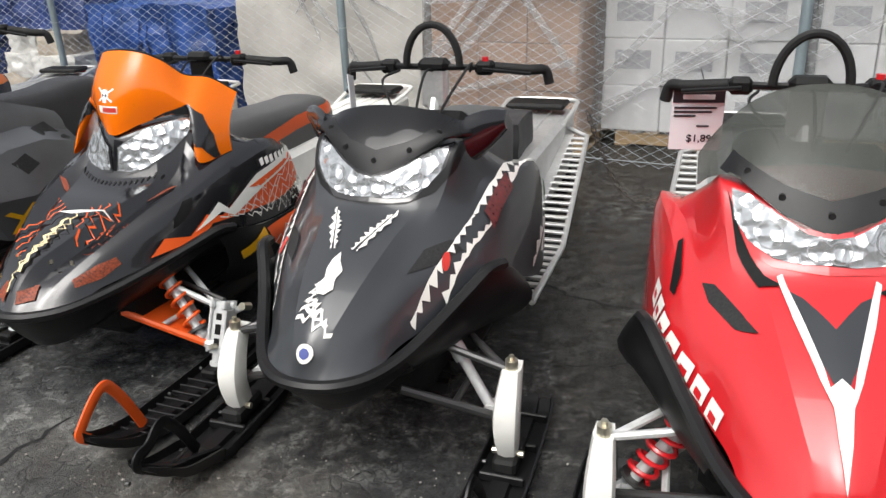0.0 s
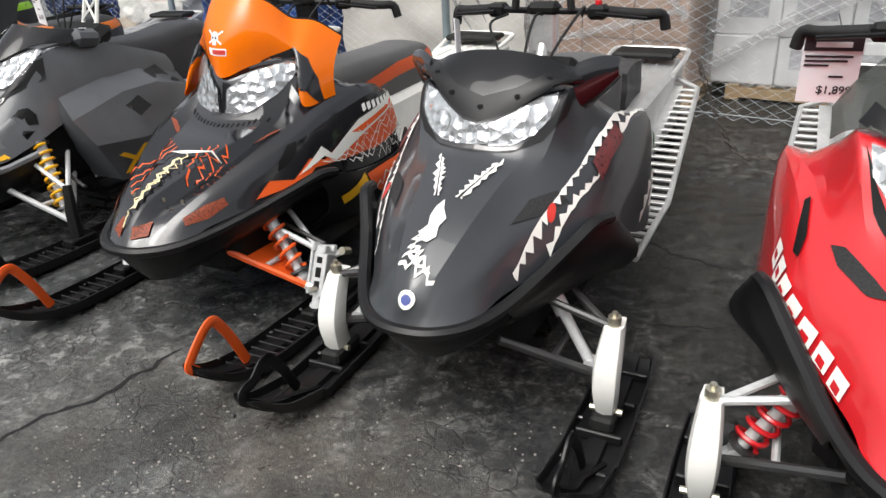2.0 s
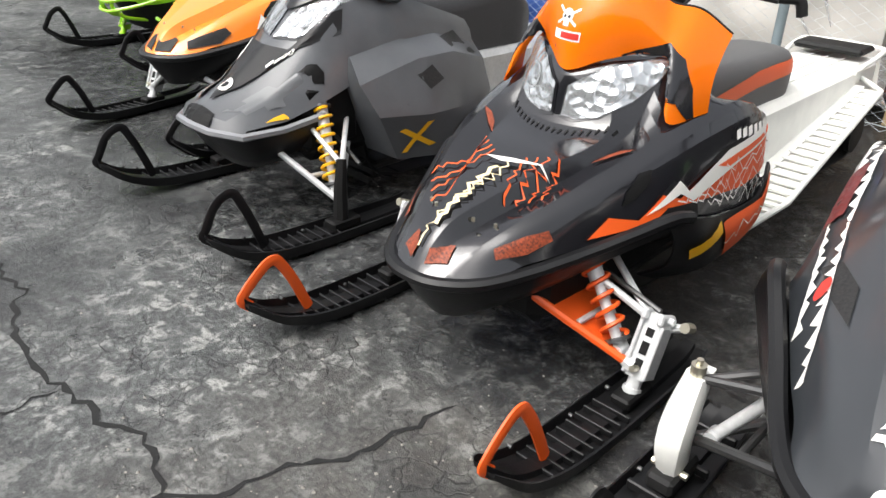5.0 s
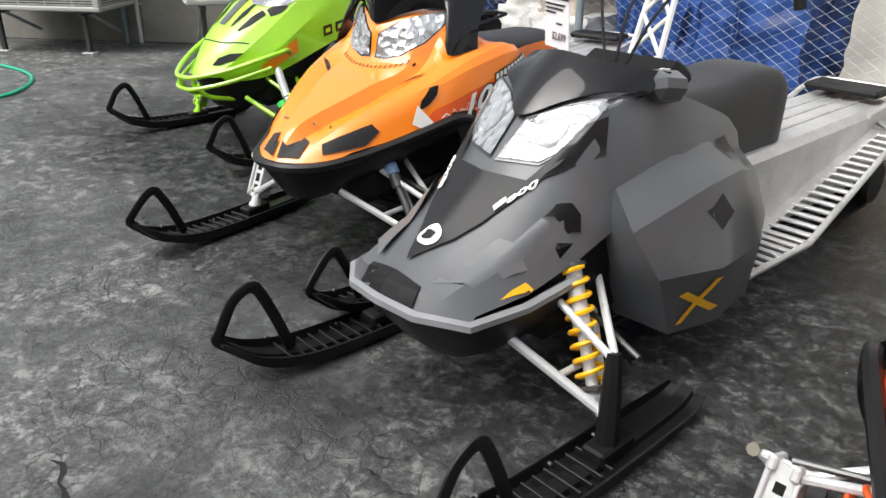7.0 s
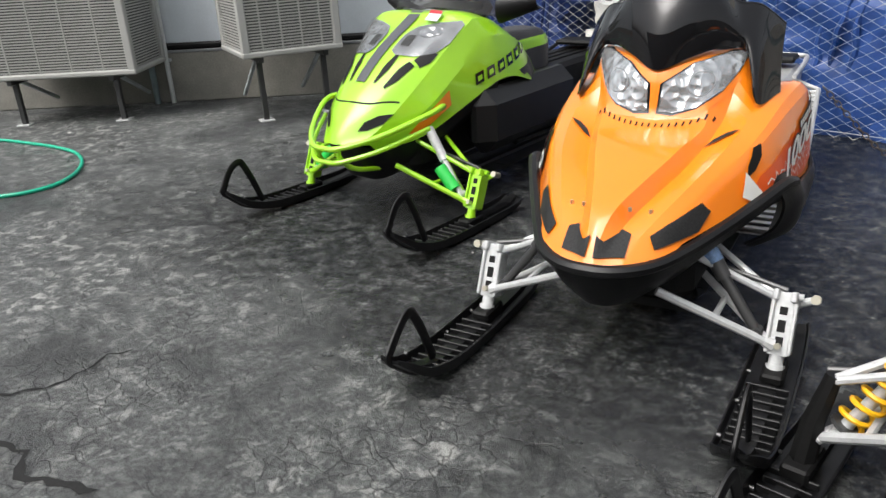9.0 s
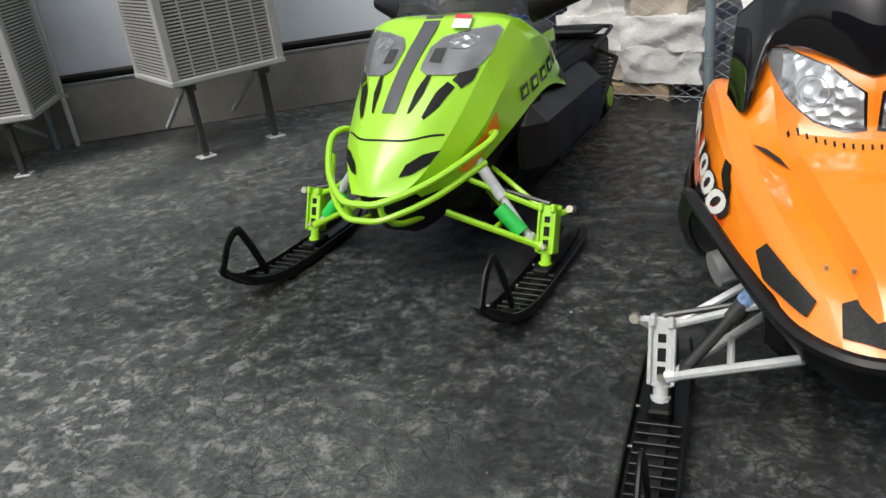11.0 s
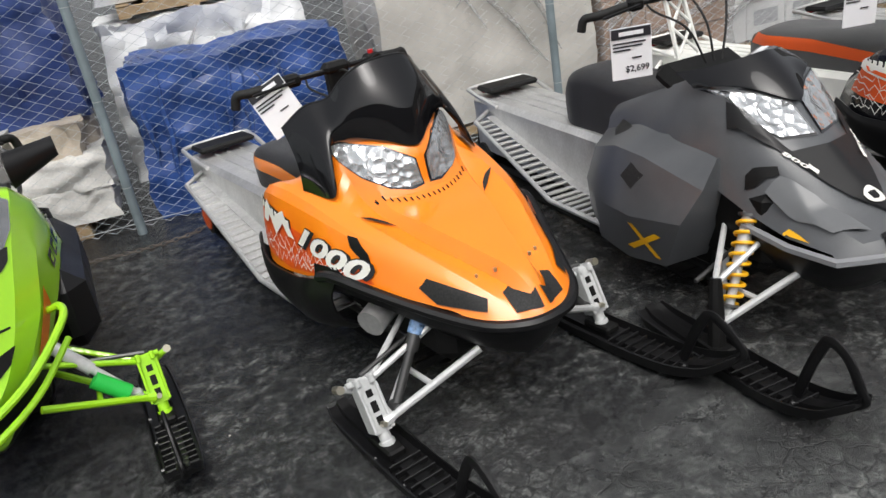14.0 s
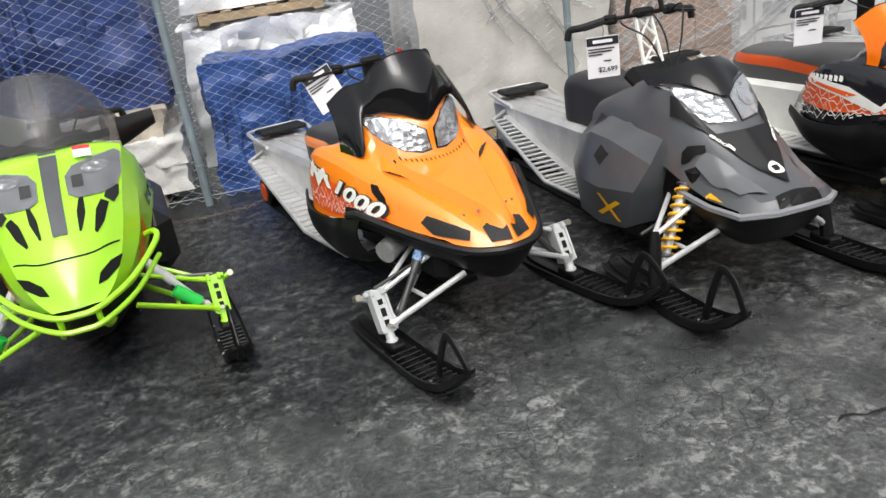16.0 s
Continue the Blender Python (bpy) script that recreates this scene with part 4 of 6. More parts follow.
def build_rear(sled, rear, tunnel_mat, seat_mat, seat_top, seat_len, stripe_mat=None, hump=0.0, wheel_mat=None, rack=True, bag=False, seat_back=None, board_mat=None, solid=False):
    """Tunnel, running boards, seat, track, bumper and tail lamp."""
    zt = 0.57
    board_mat = board_mat or tunnel_mat
    tun = [(-0.2, 0.22), (-0.2, zt - 0.03), (-0.17, zt), (0.17, zt), (0.2, zt - 0.03), (0.2, 0.22), (0.19, 0.22), (0.19, zt - 0.035), (0.165, zt - 0.01), (-0.165, zt - 0.01), (-0.19, zt - 0.035), (-0.19, 0.22)]
    tunnel = part("tunnel", prism(tun, -0.75, rear, "y"), tunnel_mat, sled, "riveted metal tunnel", smooth=False)
    for k in (-0.08, 0.0, 0.08):
        part("tunnel_rib", tube([(k, -1.35, zt + 0.002), (k, rear + 0.06, zt + 0.002)], 0.008, 6), tunnel_mat, tunnel)
    for sx in (-1, 1):
        a, b = -0.72, rear + 0.28
        board = part("running_board", join(tube([(sx * 0.41, a, 0.27), (sx * 0.41, -1.35, 0.25), (sx * 0.33, b, 0.47), (sx * 0.2, b - 0.08, 0.5)], 0.014, 8), thick(grid([[Vector((sx * 0.2, y, z)), Vector((sx * 0.25, y, z))] for y, z in ((a, .262), (-1.35, .262), (b, .48))]), 0.006)), board_mat, sled, "perforated metal running board")
        if solid:
            part("foot_plate", thick(grid([[Vector((sx * 0.22, y, z)), Vector((sx * w, y, z))] for y, z, w in ((a, .256, .405), (-1.35, .25, .405), (b, .465, .325))]), 0.006), board_mat, board, smooth=False)
        shared = None
        rung = box((0, 0, 0), (0.17, 0.03, 0.012), 0.002)
        for i in range(26):
            y = a + (b - a) * (i + 0.5) / 26
            if shared is None:
                ob = part("rung", rung, board_mat, board, smooth=False)
                shared = ob.data
            else:
                ob = new("rung", shared)
                ob.parent = board
            up = max(0, (-1.35 - y) / (-1.35 - b))
            ob.location = (sx * (0.32 - 0.045 * up), y, 0.262 + 0.21 * up)
            ob.scale = (1 - 0.5 * up, 1, 1)
    base = zt - 0.0
    back = seat_back or (-0.62 - seat_len)
    seat = part("seat", seat_shape(-0.6, back, seat_top, seat_top - 0.06, base, 0.155, hump), seat_mat, sled, "padded vinyl seat")
    if stripe_mat:
        tree = skin(seat_shape(-0.6, back, seat_top, seat_top - 0.06, base, 0.155, hump))
        for side in ("right", "left"):
            part("seat_stripe", laid(tree, [(back + 0.02, seat_top - 0.16), (back + 0.06, seat_top - 0.1), (back + 0.5, seat_top - 0.1), (-0.85, seat_top - 0.16), (-0.8, seat_top - 0.22), (back + 0.5, seat_top - 0.17)], side, 0.003, 3), stripe_mat, seat, "coloured side stripe")
    # track round its rails
    y0, y1, r = -0.55, rear - 0.07, 0.13
    loop = [(y0 - 0.05, 0.035), (y1 + 0.12, 0.035)] + [(y1 + 0.14 - r * math.sin(t), 0.035 + r - r * math.cos(t)) for t in [k * math.pi / 8 for k in range(1, 9)]] + [(y0, 0.39)] + [(y0 + 0.17 * math.sin(t), 0.22 + 0.17 * math.cos(t)) for t in [k * math.pi / 6 for k in range(1, 6)]]
    rows = [[Vector((s, y, z)) for y, z in loop] for s in (-0.185, 0.185)]
    n = len(loop)
    v = [tuple(p) for p in rows[0] + rows[1]]
    f = [(i, (i + 1) % n, n + (i + 1) % n, n + i) for i in range(n)]
    track = part("track", thick((v, f), 0.012), RUBBER, sled, "black rubber drive track")
    total = curve_through([(0, y, z) for y, z in loop], 4, True)
    lug = box((0, 0, 0), (0.34, 0.012, 0.034), 0.003)
    shared, run = None, 0.0
    for p, q in zip(total, total[1:]):
        run += (q - p).length
        if run > 0.075:
            run = 0
            if shared is None:
                ob = part("lug", lug, RUBBER, track, smooth=False)
                shared = ob.data
            else:
                ob = new("lug", shared)
                ob.parent = track
            d = (q - p).normalized()
            ob.matrix_basis = Matrix.Translation(p + Vector((0, d.z, -d.y)) * -0.012) @ Matrix.Rotation(math.atan2(d.z, d.y), 4, "X")
            ob.location.z = max(ob.location.z, 0.019)
    for sx in (-1, 1):
        part("slide_rail", tube([(sx * 0.11, y0 + 0.1, 0.08), (sx * 0.11, y1 + 0.14, 0.075)], 0.018, 6), DARK_METAL, sled)
        wheel = part("idler_wheel", join(tube([(sx * 0.205 + k, y1 + 0.14, 0.165) for k in (-0.014, 0.014)], 0.1, 20)), RUBBER, sled)
        if wheel_mat:
            part("wheel_hub", tube([(sx * 0.222 + k, y1 + 0.14, 0.165) for k in (-0.004, 0.004)], 0.07, 18), wheel_mat, wheel, "coloured wheel hub")
    part("rear_bumper", tube(curve_through([(-0.2, rear + 0.35, zt - 0.02), (-0.22, rear + 0.05, zt + 0.03), (-0.17, rear - 0.06, zt + 0.04), (0.17, rear - 0.06, zt + 0.04), (0.22, rear + 0.05, zt + 0.03), (0.2, rear + 0.35, zt - 0.02)], 5), 0.014, 8), tunnel_mat if rack else BLACK, sled)
    part("tail_lamp", box((0, rear + 0.03, zt + 0.035), (0.3, 0.035, 0.05), 0.012), TAIL_RED, sled, smooth=False)
    part("tail_cap", box((0, rear + 0.12, zt + 0.05), (0.36, 0.2, 0.035), 0.014), BLACK_MATT, sled, smooth=False)
    part("snow_flap", box((0, rear - 0.03, 0.34), (0.38, 0.012, 0.3), 0.004, Matrix.Rotation(radians(-14), 4, "X")), BLACK_MATT, sled, smooth=False)
    if bag:
        part("tunnel_bag", moved(rumpled(0.26, 0.34, 0.17, 31, 0.02, 10), pose(0, back - 0.22, zt)), VINYL, sled, "black fabric tunnel bag")


def build_bars(sled, y, z, riser_mat, span=0.37, strap=True, lattice=False, drop=0.03, red_switch=True):
    """Handlebar with grips, levers, switch box, riser and grab strap."""
    bars = part("handlebar", tube(curve_through([(-span, y - 0.1, z - drop), (-span * 0.55, y - 0.04, z), (-0.1, y, z + 0.005), (0.1, y, z + 0.005), (span * 0.55, y - 0.04, z), (span, y - 0.1, z - drop)], 5), 0.012, 8), BLACK, sled)
    for sx in (-1, 1):
        part("grip", tube(curve_through([(sx * span * 0.58, y - 0.045, z), (sx * span * 0.9, y - 0.085, z - drop * 0.7), (sx * span * 1.04, y - 0.12, z - drop), (sx * span * 1.08, y - 0.13, z - drop - 0.05)], 4), 0.019, 10), RUBBER, bars)
        part("control_box", box((sx * span * 0.5, y - 0.03, z), (0.07, 0.06, 0.05), 0.012), BLACK_MATT, bars, smooth=False)
        part("lever", tube([(sx * span * 0.5, y + 0.01, z), (sx * span * 0.95, y - 0.03, z - drop)], 0.007, 6), BLACK, bars)
    if red_switch:
        part("stop_switch", disc((-span * 0.5, y - 0.03, z + 0.032), 0.013, "z", 0.016, 10), RED, bars, "red stop switch")
    if lattice:
        riser = part("riser", join(*[tube([(sx * 0.045, y - 0.005, z), (sx * 0.06, y + 0.12, z - 0.36)], 0.011, 6) for sx in (-1, 1)]), riser_mat, sled, "pale lattice steering riser")
        for k in range(3):
            a, b = k / 3, (k + 1) / 3
            pa = [Vector((sx * (0.045 + 0.015 * a), y + 0.125 * a, z - 0.36 * a)) for sx in (-1, 1)]
            pb = [Vector((sx * (0.045 + 0.015 * b), y + 0.125 * b, z - 0.36 * b)) for sx in (-1, 1)]
            part("cross_bar", join(tube([pa[0], pb[1]], 0.007, 6), tube([pa[1], pb[0]], 0.007, 6)), riser_mat, riser)
    else:
        part("riser", join(box((0, y, z - 0.07), (0.1, 0.05, 0.15), 0.01), tube([(0, y, z - 0.1), (0, y + 0.15, z - 0.4)], 0.022, 8)), riser_mat, sled, smooth=False)
    part("bar_pad", box((0, y, z + 0.012), (0.12, 0.07, 0.05), 0.018), BLACK_MATT, bars, smooth=False)
    if strap:
        part("grab_strap", tube([(0.1 * math.cos(t) * 1.05, y + 0.015, z + 0.01 + 0.15 * math.sin(t)) for t in [math.pi * k / 14 for k in range(15)]], 0.014, 8), RUBBER, bars, "black arched grab strap")
    for k in range(3):
        part("cable", tube(curve_through([((k - 1) * 0.14, y, z - 0.01), ((k - 1) * 0.17, y + 0.1, z + 0.03 - 0.03 * k), ((k - 1) * 0.1, y + 0.2, z - 0.1), (0.04 * (k - 1), y + 0.24, z - 0.25)], 5), 0.005, 6), RUBBER, bars)
    return bars


def screen_surface(low, high, bulge=0.05, n=28, m=12):
    """A windshield between a low and a high edge, each points for the right half from the middle out."""
    def full(h):
        right = curve_through([(-h[1][0], h[1][1], h[1][2])] + h, 8)[8:]
        return [Vector((-p.x, p.y, p.z)) for p in reversed(right[1:])] + right

    a, b = full(low), full(high)
    k = min(len(a), len(b))
    rows = []
    for j in range(m + 1):
        s = j / m
        row = []
        for i in range(k):
            p = a[i].lerp(b[i], s)
            p.y += bulge * math.sin(math.pi * s) * 0.5
            row.append(p)
        rows.append(row)
    return grid(rows)


def lip_tube(sled, outline, r, mat, label=""):
    pts = curve_through([(-x, y, z) for x, y, z in reversed(outline[1:])] + outline, 5)
    return part("bumper_lip", tube(pts, r, 8, flat=0.9), mat, sled, label)


def belly_shape(outline, drop):
    """The pan below a bumper lip, narrowing downwards."""
    pts = curve_through([(-x, y, z) for x, y, z in reversed(outline[1:])] + outline, 4)
    rows = []
    for k, (sx, dz) in enumerate(((1.0, 0.0), (0.97, -0.06), (0.8, -drop * 0.7), (0.5, -drop), (0.0, -drop - 0.01))):
        rows.append([Vector((p.x * sx, p.y * (1 - 0.12 * k) if p.y > 0 else p.y, max(0.15, p.z + dz))) for p in pts])
    return grid(rows)


def price_card(m, price, tall=0.21, wide=0.165, label="white price card with a black heading"):
    c = thing("price_card", label, "sign", m, "price cards on the handlebars")
    part("card", box((0, 0, -tall / 2), (wide, 0.003, tall), 0), PAPER, c, smooth=False)
    part("heading", box((0, -0.004, -0.024), (wide * 0.97, 0.003, 0.04), 0), INK, c, "black heading bar", smooth=False)
    part("heading_mark", box((0, -0.007, -0.024), (wide * 0.6, 0.002, 0.016), 0), PAPER, c, smooth=False)
    for k, w in enumerate((0.8, 0.72, 0.42)):
        part("print_line", box((-(0.9 - w) * wide * 0.5, -0.004, -0.062 - k * 0.014), (wide * w, 0.002, 0.006), 0), INK, c, smooth=False)
    part("print_line", box((0.02, -0.004, -0.125), (wide * 0.24, 0.002, 0.006), 0), INK, c, smooth=False)
    if price:
        v, f = lettering(price, 0.036, 0, 0.0006)
        w = max(p[0] for p in v)
        part("price_print", ([(p[0] - w / 2 + 0.02, -0.005, p[1] - tall + 0.03) for p in v], f), INK, c, smooth=False)
    part("hanging_wire", tube([(0, 0, -0.005), (0.01, 0.0, 0.03), (0, 0.02, 0.06)], 0.002, 5), DARK_METAL, c)
    return c


def sled_pose(x, y, fx, fy):
    return pose(x, y, 0, 0, 0, math.degrees(math.atan2(-fx, fy)))


def both(tree, sled, name, poly, view, mat, label="", lift=0.004, fine=2):
    """The same film on both halves of a shell."""
    if view == "side":
        part(name, laid(tree, poly, "right", lift, fine), mat, sled, label, True)
        part(name, laid(tree, poly, "left", lift, fine), mat, sled, label, True)
    else:
        part(name, laid(tree, poly, view, lift, fine), mat, sled, label, True)
        part(name, laid(tree, [(-a, b) for a, b in poly], view, lift, fine), mat, sled, label, True)


def jagged(a, b, n, high, seed, thin=0.006):
    """A lightning-like zigzag band between two points."""
    rnd = random.Random(seed)
    up, dn = [], []
    dx, dy = b[0] - a[0], b[1] - a[1]
    ll = math.hypot(dx, dy)
    for i in range(n + 1):
        s = i / n if i in (0, n) else (i + rnd.uniform(-0.42, 0.42)) / n
        k = high * rnd.uniform(0.05, 1.15) * (1 if i % 2 else -1) * (0.3 + 0.7 * math.sin(math.pi * s))
        x, y = a[0] + dx * s - dy / ll * k, a[1] + dy * s + dx / ll * k
        up.append((x - dy / ll * thin, y + dx / ll * thin))
        dn.append((x + dy / ll * thin, y - dx / ll * thin))
    return up + dn[::-1]


def torn(a, b, n, wide, seed):
    """A torn-paper band: one fairly smooth edge and one ragged, toothed edge."""
    rnd = random.Random(seed)
    up, dn = [], []
    dx, dy = b[0] - a[0], b[1] - a[1]
    ll = math.hypot(dx, dy)
    for i in range(n + 1):
        s = min(1, max(0, (i + rnd.uniform(-0.35, 0.35)) / n))
        body = wide * (0.25 + 0.75 * math.sin(math.pi * min(1, 0.15 + 0.8 * s)))
        k = body * (rnd.uniform(1.0, 1.9) if i % 2 else rnd.uniform(0.1, 0.5))
        j = -body * rnd.uniform(0.0, 0.35)
        x, y = a[0] + dx * s, a[1] + dy * s
        up.append((x - dy / ll * k, y + dx / ll * k))
        dn.append((x - dy / ll * j, y + dx / ll * j))
    return up + dn[::-1]


def strip_film(tree, poly, view, lift=0.005):
    """A zigzag band laid on a shell piece by piece."""
    n = len(poly) // 2
    flat = ([], [])
    for i in range(n):
        flat[0].extend([poly[i], poly[2 * n - 1 - i]])
        if i:
            flat[1].append((2 * i - 2, 2 * i - 1, 2 * i + 1, 2 * i))
    return laid_mesh(tree, flat, lambda a, b: (a, b), view, lift)


def body_shift(sled, dy, dz, nose_up):
    """Sets the bodywork built so far at its ride height and rake."""
    for ob in sled.children:
        ob.matrix_basis = pose(0, dy, dz, nose_up, 0, 0) @ ob.matrix_basis


def dash_and_core(sled, y=-0.62, z=0.93, w=0.2):
    part("dash_panel", box((0, y, z), (w * 2, 0.26, 0.1), 0.04, Matrix.Rotation(radians(-25), 4, "X")), BLACK_MATT, sled, smooth=False)
    part("engine_bay", box((0, -0.45, 0.42), (0.5, 0.9, 0.36), 0.05), BLACK_MATT, sled, smooth=False)


def headlamp(sled, tree, poly, view="front"):
    for k in (1, -1):
        p = [(a * k, b) for a, b in poly]
        lamp = part("headlamp", laid(tree, p, view, 0.006, 3), LAMP, sled, "clear faceted headlamp")
        part("lens", laid(tree, p, view, 0.014, 2), LENS, lamp)
        cx, cy = sum(a for a, b in p) / len(p), sum(b for a, b in p) / len(p)
        rim = [(cx + (a - cx) * 1.07, cy + (b - cy) * 1.09) for a, b in p]
        part("lamp_surround", laid(tree, rim, view, 0.003, 3), BLACK_GLOSS, lamp)
        for r, q in ((0.04, GREY_LIGHT), (0.036, LAMP)):
            ring = [(cx + r * math.cos(t), cy + r * math.sin(t)) for t in [i * math.pi / 8 for i in range(16)]]
            part("bulb_shroud", laid(tree, ring, view, 0.009 + 0.002 * (r < 0.038), 1), q, lamp)


# --- the two mountain sleds with a beak hood ---
MOUNTAIN = (
    [(0.000, 0.290, 0.467), (0, .23, .55), (0, .165, .605), (0, .03, .66), (0, -.15, .722), (0, -.325, .782), (0, -.385, .95), (0, -.6, 1.0), (0, -1.05, .76)],
    [(0.016, 0.290, 0.467), (.022, .226, .549), (.04, .15, .612), (.085, .005, .666), (.14, -.16, .724), (.185, -.36, .79), (.12, -.455, .98), (.16, -.68, .96), (.14, -1.05, .75)],
    [(0.042, 0.284, 0.467), (.055, .212, .53), (.075, .125, .57), (.118, -.015, .618), (.172, -.175, .674), (.23, -.42, .785), (.25, -.57, .995), (.24, -.72, .9), (.17, -1.06, .72)],
    [(0.095, 0.268, 0.467), (.12, .19, .53), (.16, .1, .584), (.21, -.02, .643), (.262, -.16, .706), (.305, -.37, .772), (.315, -.6, .86), (.33, -.78, .845), (.22, -1.08, .69)],
    [(0.168, 0.218, 0.467), (.18, .145, .53), (.215, .07, .57), (.265, -.05, .615), (.325, -.19, .67), (.375, -.36, .73), (.415, -.6, .785), (.435, -.88, .805), (.33, -1.1, .66)],
    [(0.210, 0.183, 0.465), (.23, .1, .50), (.265, .03, .515), (.32, -.09, .535), (.38, -.23, .56), (.43, -.38, .575), (.46, -.62, .52), (.47, -.9, .51), (.38, -1.12, .55)],
)
MOUNTAIN_LIP = [(0, .3, .462), (.09, .28, .462), (.18, .2, .465), (.255, .07, .485), (.33, -.08, .52), (.4, -.22, .56), (.455, -.34, .592), (.475, -.42, .58)]
MOUNTAIN_PAN = [
    [(.44, -.34, .575), (.462, -.37, .5), (.43, -.4, .4), (.34, -.4, .33)],
    [(.485, -.48, .56), (.5, -.5, .48), (.47, -.53, .36), (.36, -.53, .28)],
    [(.48, -.65, .52), (.495, -.67, .45), (.47, -.68, .34), (.38, -.68, .27)],
    [(.485, -.9, .52), (.495, -.9, .48), (.475, -.91, .4), (.38, -.91, .33)],
    [(.42, -1.1, .57), (.43, -1.1, .54), (.41, -1.1, .5), (.34, -1.1, .46)],
]


def build_mountain(name_label, m, orange_body):
    sled = thing("snowmobile", name_label, "snowmobile", m, "row of snowmobiles")
    hood = lined(MOUNTAIN, (1, 2, 3))
    tree = skin(hood)
    body = ORANGE if orange_body else BLACK_GLOSS
    part("hood", hood, body, sled, "glossy orange hood" if orange_body else "glossy black hood with orange graphics", edge=14)
    lip_tube(sled, MOUNTAIN_LIP, 0.022, BLACK, "black rubbery bumper lip")
    part("belly_pan", belly_shape(MOUNTAIN_LIP, 0.17), BLACK, sled, "black belly pan")
    dash_and_core(sled)
    # lower side pan
    pans = {}
    for k in (1, -1):
        rows = [curve_through([(x * k, y, z) for x, y, z in row], 4) for row in MOUNTAIN_PAN]
        rows = list(zip(*[curve_through(c, 4) for c in zip(*rows)]))
        pans["right" if k > 0 else "left"] = skin(grid(rows))
        part("side_pan", thick(grid(rows), 0.01), BLACK, sled, "black flared lower side panel")
        part("pan_flap", laid(tree, [(-.3, .575), (-.36, .61), (-.5, .6), (-.5, .5), (-.3, .5)], "right" if k > 0 else "left", 0.012, 3), BLACK, sled)
    lamp_poly = [(.02, .808), (.07, .803), (.14, .822), (.205, .87), (.245, .93), (.258, .985), (.21, .985), (.11, .957), (.025, .9)]
    headlamp(sled, tree, lamp_poly)
    if orange_body:
        both(tree, sled, "lamp_brow", [(.0, .788), (.09, .785), (.16, .803), (.23, .855), (.268, .92), (.278, 1.0), (.2, 1.005), (.1, .977), (.0, .93)], "front", ORANGE, "", 0.002, 3)
    # screen
    low = [(0, -.372, .945), (.1, -.43, .985), (.2, -.51, 1.01), (.275, -.545, .975), (.32, -.46, .83), (.37, -.62, .84)]
    high = [(0, -.5, 1.262), (.09, -.51, 1.252), (.15, -.55, 1.215), (.2, -.61, 1.15), (.275, -.67, 1.13), (.35, -.74, 1.06)]
    scr = screen_surface(low, high, 0.07)
    screen = part("windshield", thick(scr, 0.004), SMOKE_DARK if orange_body else ORANGE_CLEAR, sled, "dark smoked windshield" if orange_body else "translucent orange windshield fading to black")
    st = skin(scr)
    for k in (1, -1):
        part("screen_crease", laid(st, [(.03 * k, .93), (.05 * k, .94), (.13 * k, 1.18), (.122 * k, 1.18)], "front", 0.004, 2), BLACK_GLOSS, screen)
    edge = [Vector(p) for p in scr[0][-(len(scr[0]) // 13):]]
    part("screen_edge", tube(edge, 0.006, 6), BLACK, screen)
    if not orange_body:
        for k in (1, -1):
            part("black_flank", laid(st, [(.1 * k, .985), (.17 * k, 1.02), (.25 * k, 1.045), (.3 * k, 1.0), (.335 * k, .92), (.36 * k, .8), (.32 * k, .88), (.275 * k, .985), (.2 * k, 1.005)], "front", 0.007, 5), BLACK_GLOSS, screen)
        skull = [(.03 + .022 * math.cos(t), 1.1 + .021 * math.sin(t)) for t in [i * math.pi / 6 for i in range(12)]]
        part("sticker", laid(st, skull, "front", 0.006, 2), WHITE_DECAL, screen, "white skull sticker")
        part("sticker_jaw", laid(st, [(.018, 1.07), (.042, 1.07), (.041, 1.087), (.019, 1.087)], "front", 0.006, 1), WHITE_DECAL, screen)
        for s in (-1, 1):
            part("sticker_bone", laid(st, [(.03 - s * .04, 1.078), (.03 - s * .037, 1.071), (.03 + s * .044, 1.12), (.03 + s * .04, 1.126)], "front", 0.0055, 2), WHITE_DECAL, screen)
            part("sticker_eye", laid(st, [(.03 + s * .009 + .006 * math.cos(t), 1.097 + .006 * math.sin(t)) for t in [i * math.pi / 4 for i in range(8)]], "front", 0.0075, 1), INK, screen)
        part("sticker_banner", laid(st, [(-.03, 1.03), (.075, 1.03), (.075, 1.058), (-.03, 1.058)], "front", 0.006, 2), WHITE_DECAL, screen)
        part("sticker_band", laid(st, [(-.026, 1.035), (.04, 1.035), (.04, 1.053), (-.026, 1.053)], "front", 0.0075, 2), RED_DECAL, screen)
    # hood vents and relief
    vent = MESH_GRILLE if orange_body else ORANGE_MESH
    if orange_body:
        nose_poly, side_poly = [(.008, .548), (.03, .532), (.07, .553), (.1, .545), (.1, .492), (.012, .49)], [(.15, .54), (.19, .565), (.255, .603), (.28, .572), (.262, .525), (.17, .505)]
    else:
        nose_poly, side_poly = [(.02, .535), (.075, .542), (.085, .505), (.025, .495)], [(.17, .55), (.215, .58), (.25, .592), (.265, .565), (.235, .535), (.185, .525)]
    both(tree, sled, "nose_vent", nose_poly, "front", vent, "mesh nose vent", 0.006, 3)
    both(tree, sled, "side_vent", side_poly, "front", vent, "mesh side vent", 0.006, 3)
    both(tree, sled, "hood_scoop", [(.2, -.265), (.235, -.285), (.285, -.325), (.3, -.34), (.262, -.332), (.225, -.305)], "top", MESH_GRILLE if orange_body else ORANGE_MESH, "", 0.006, 3)
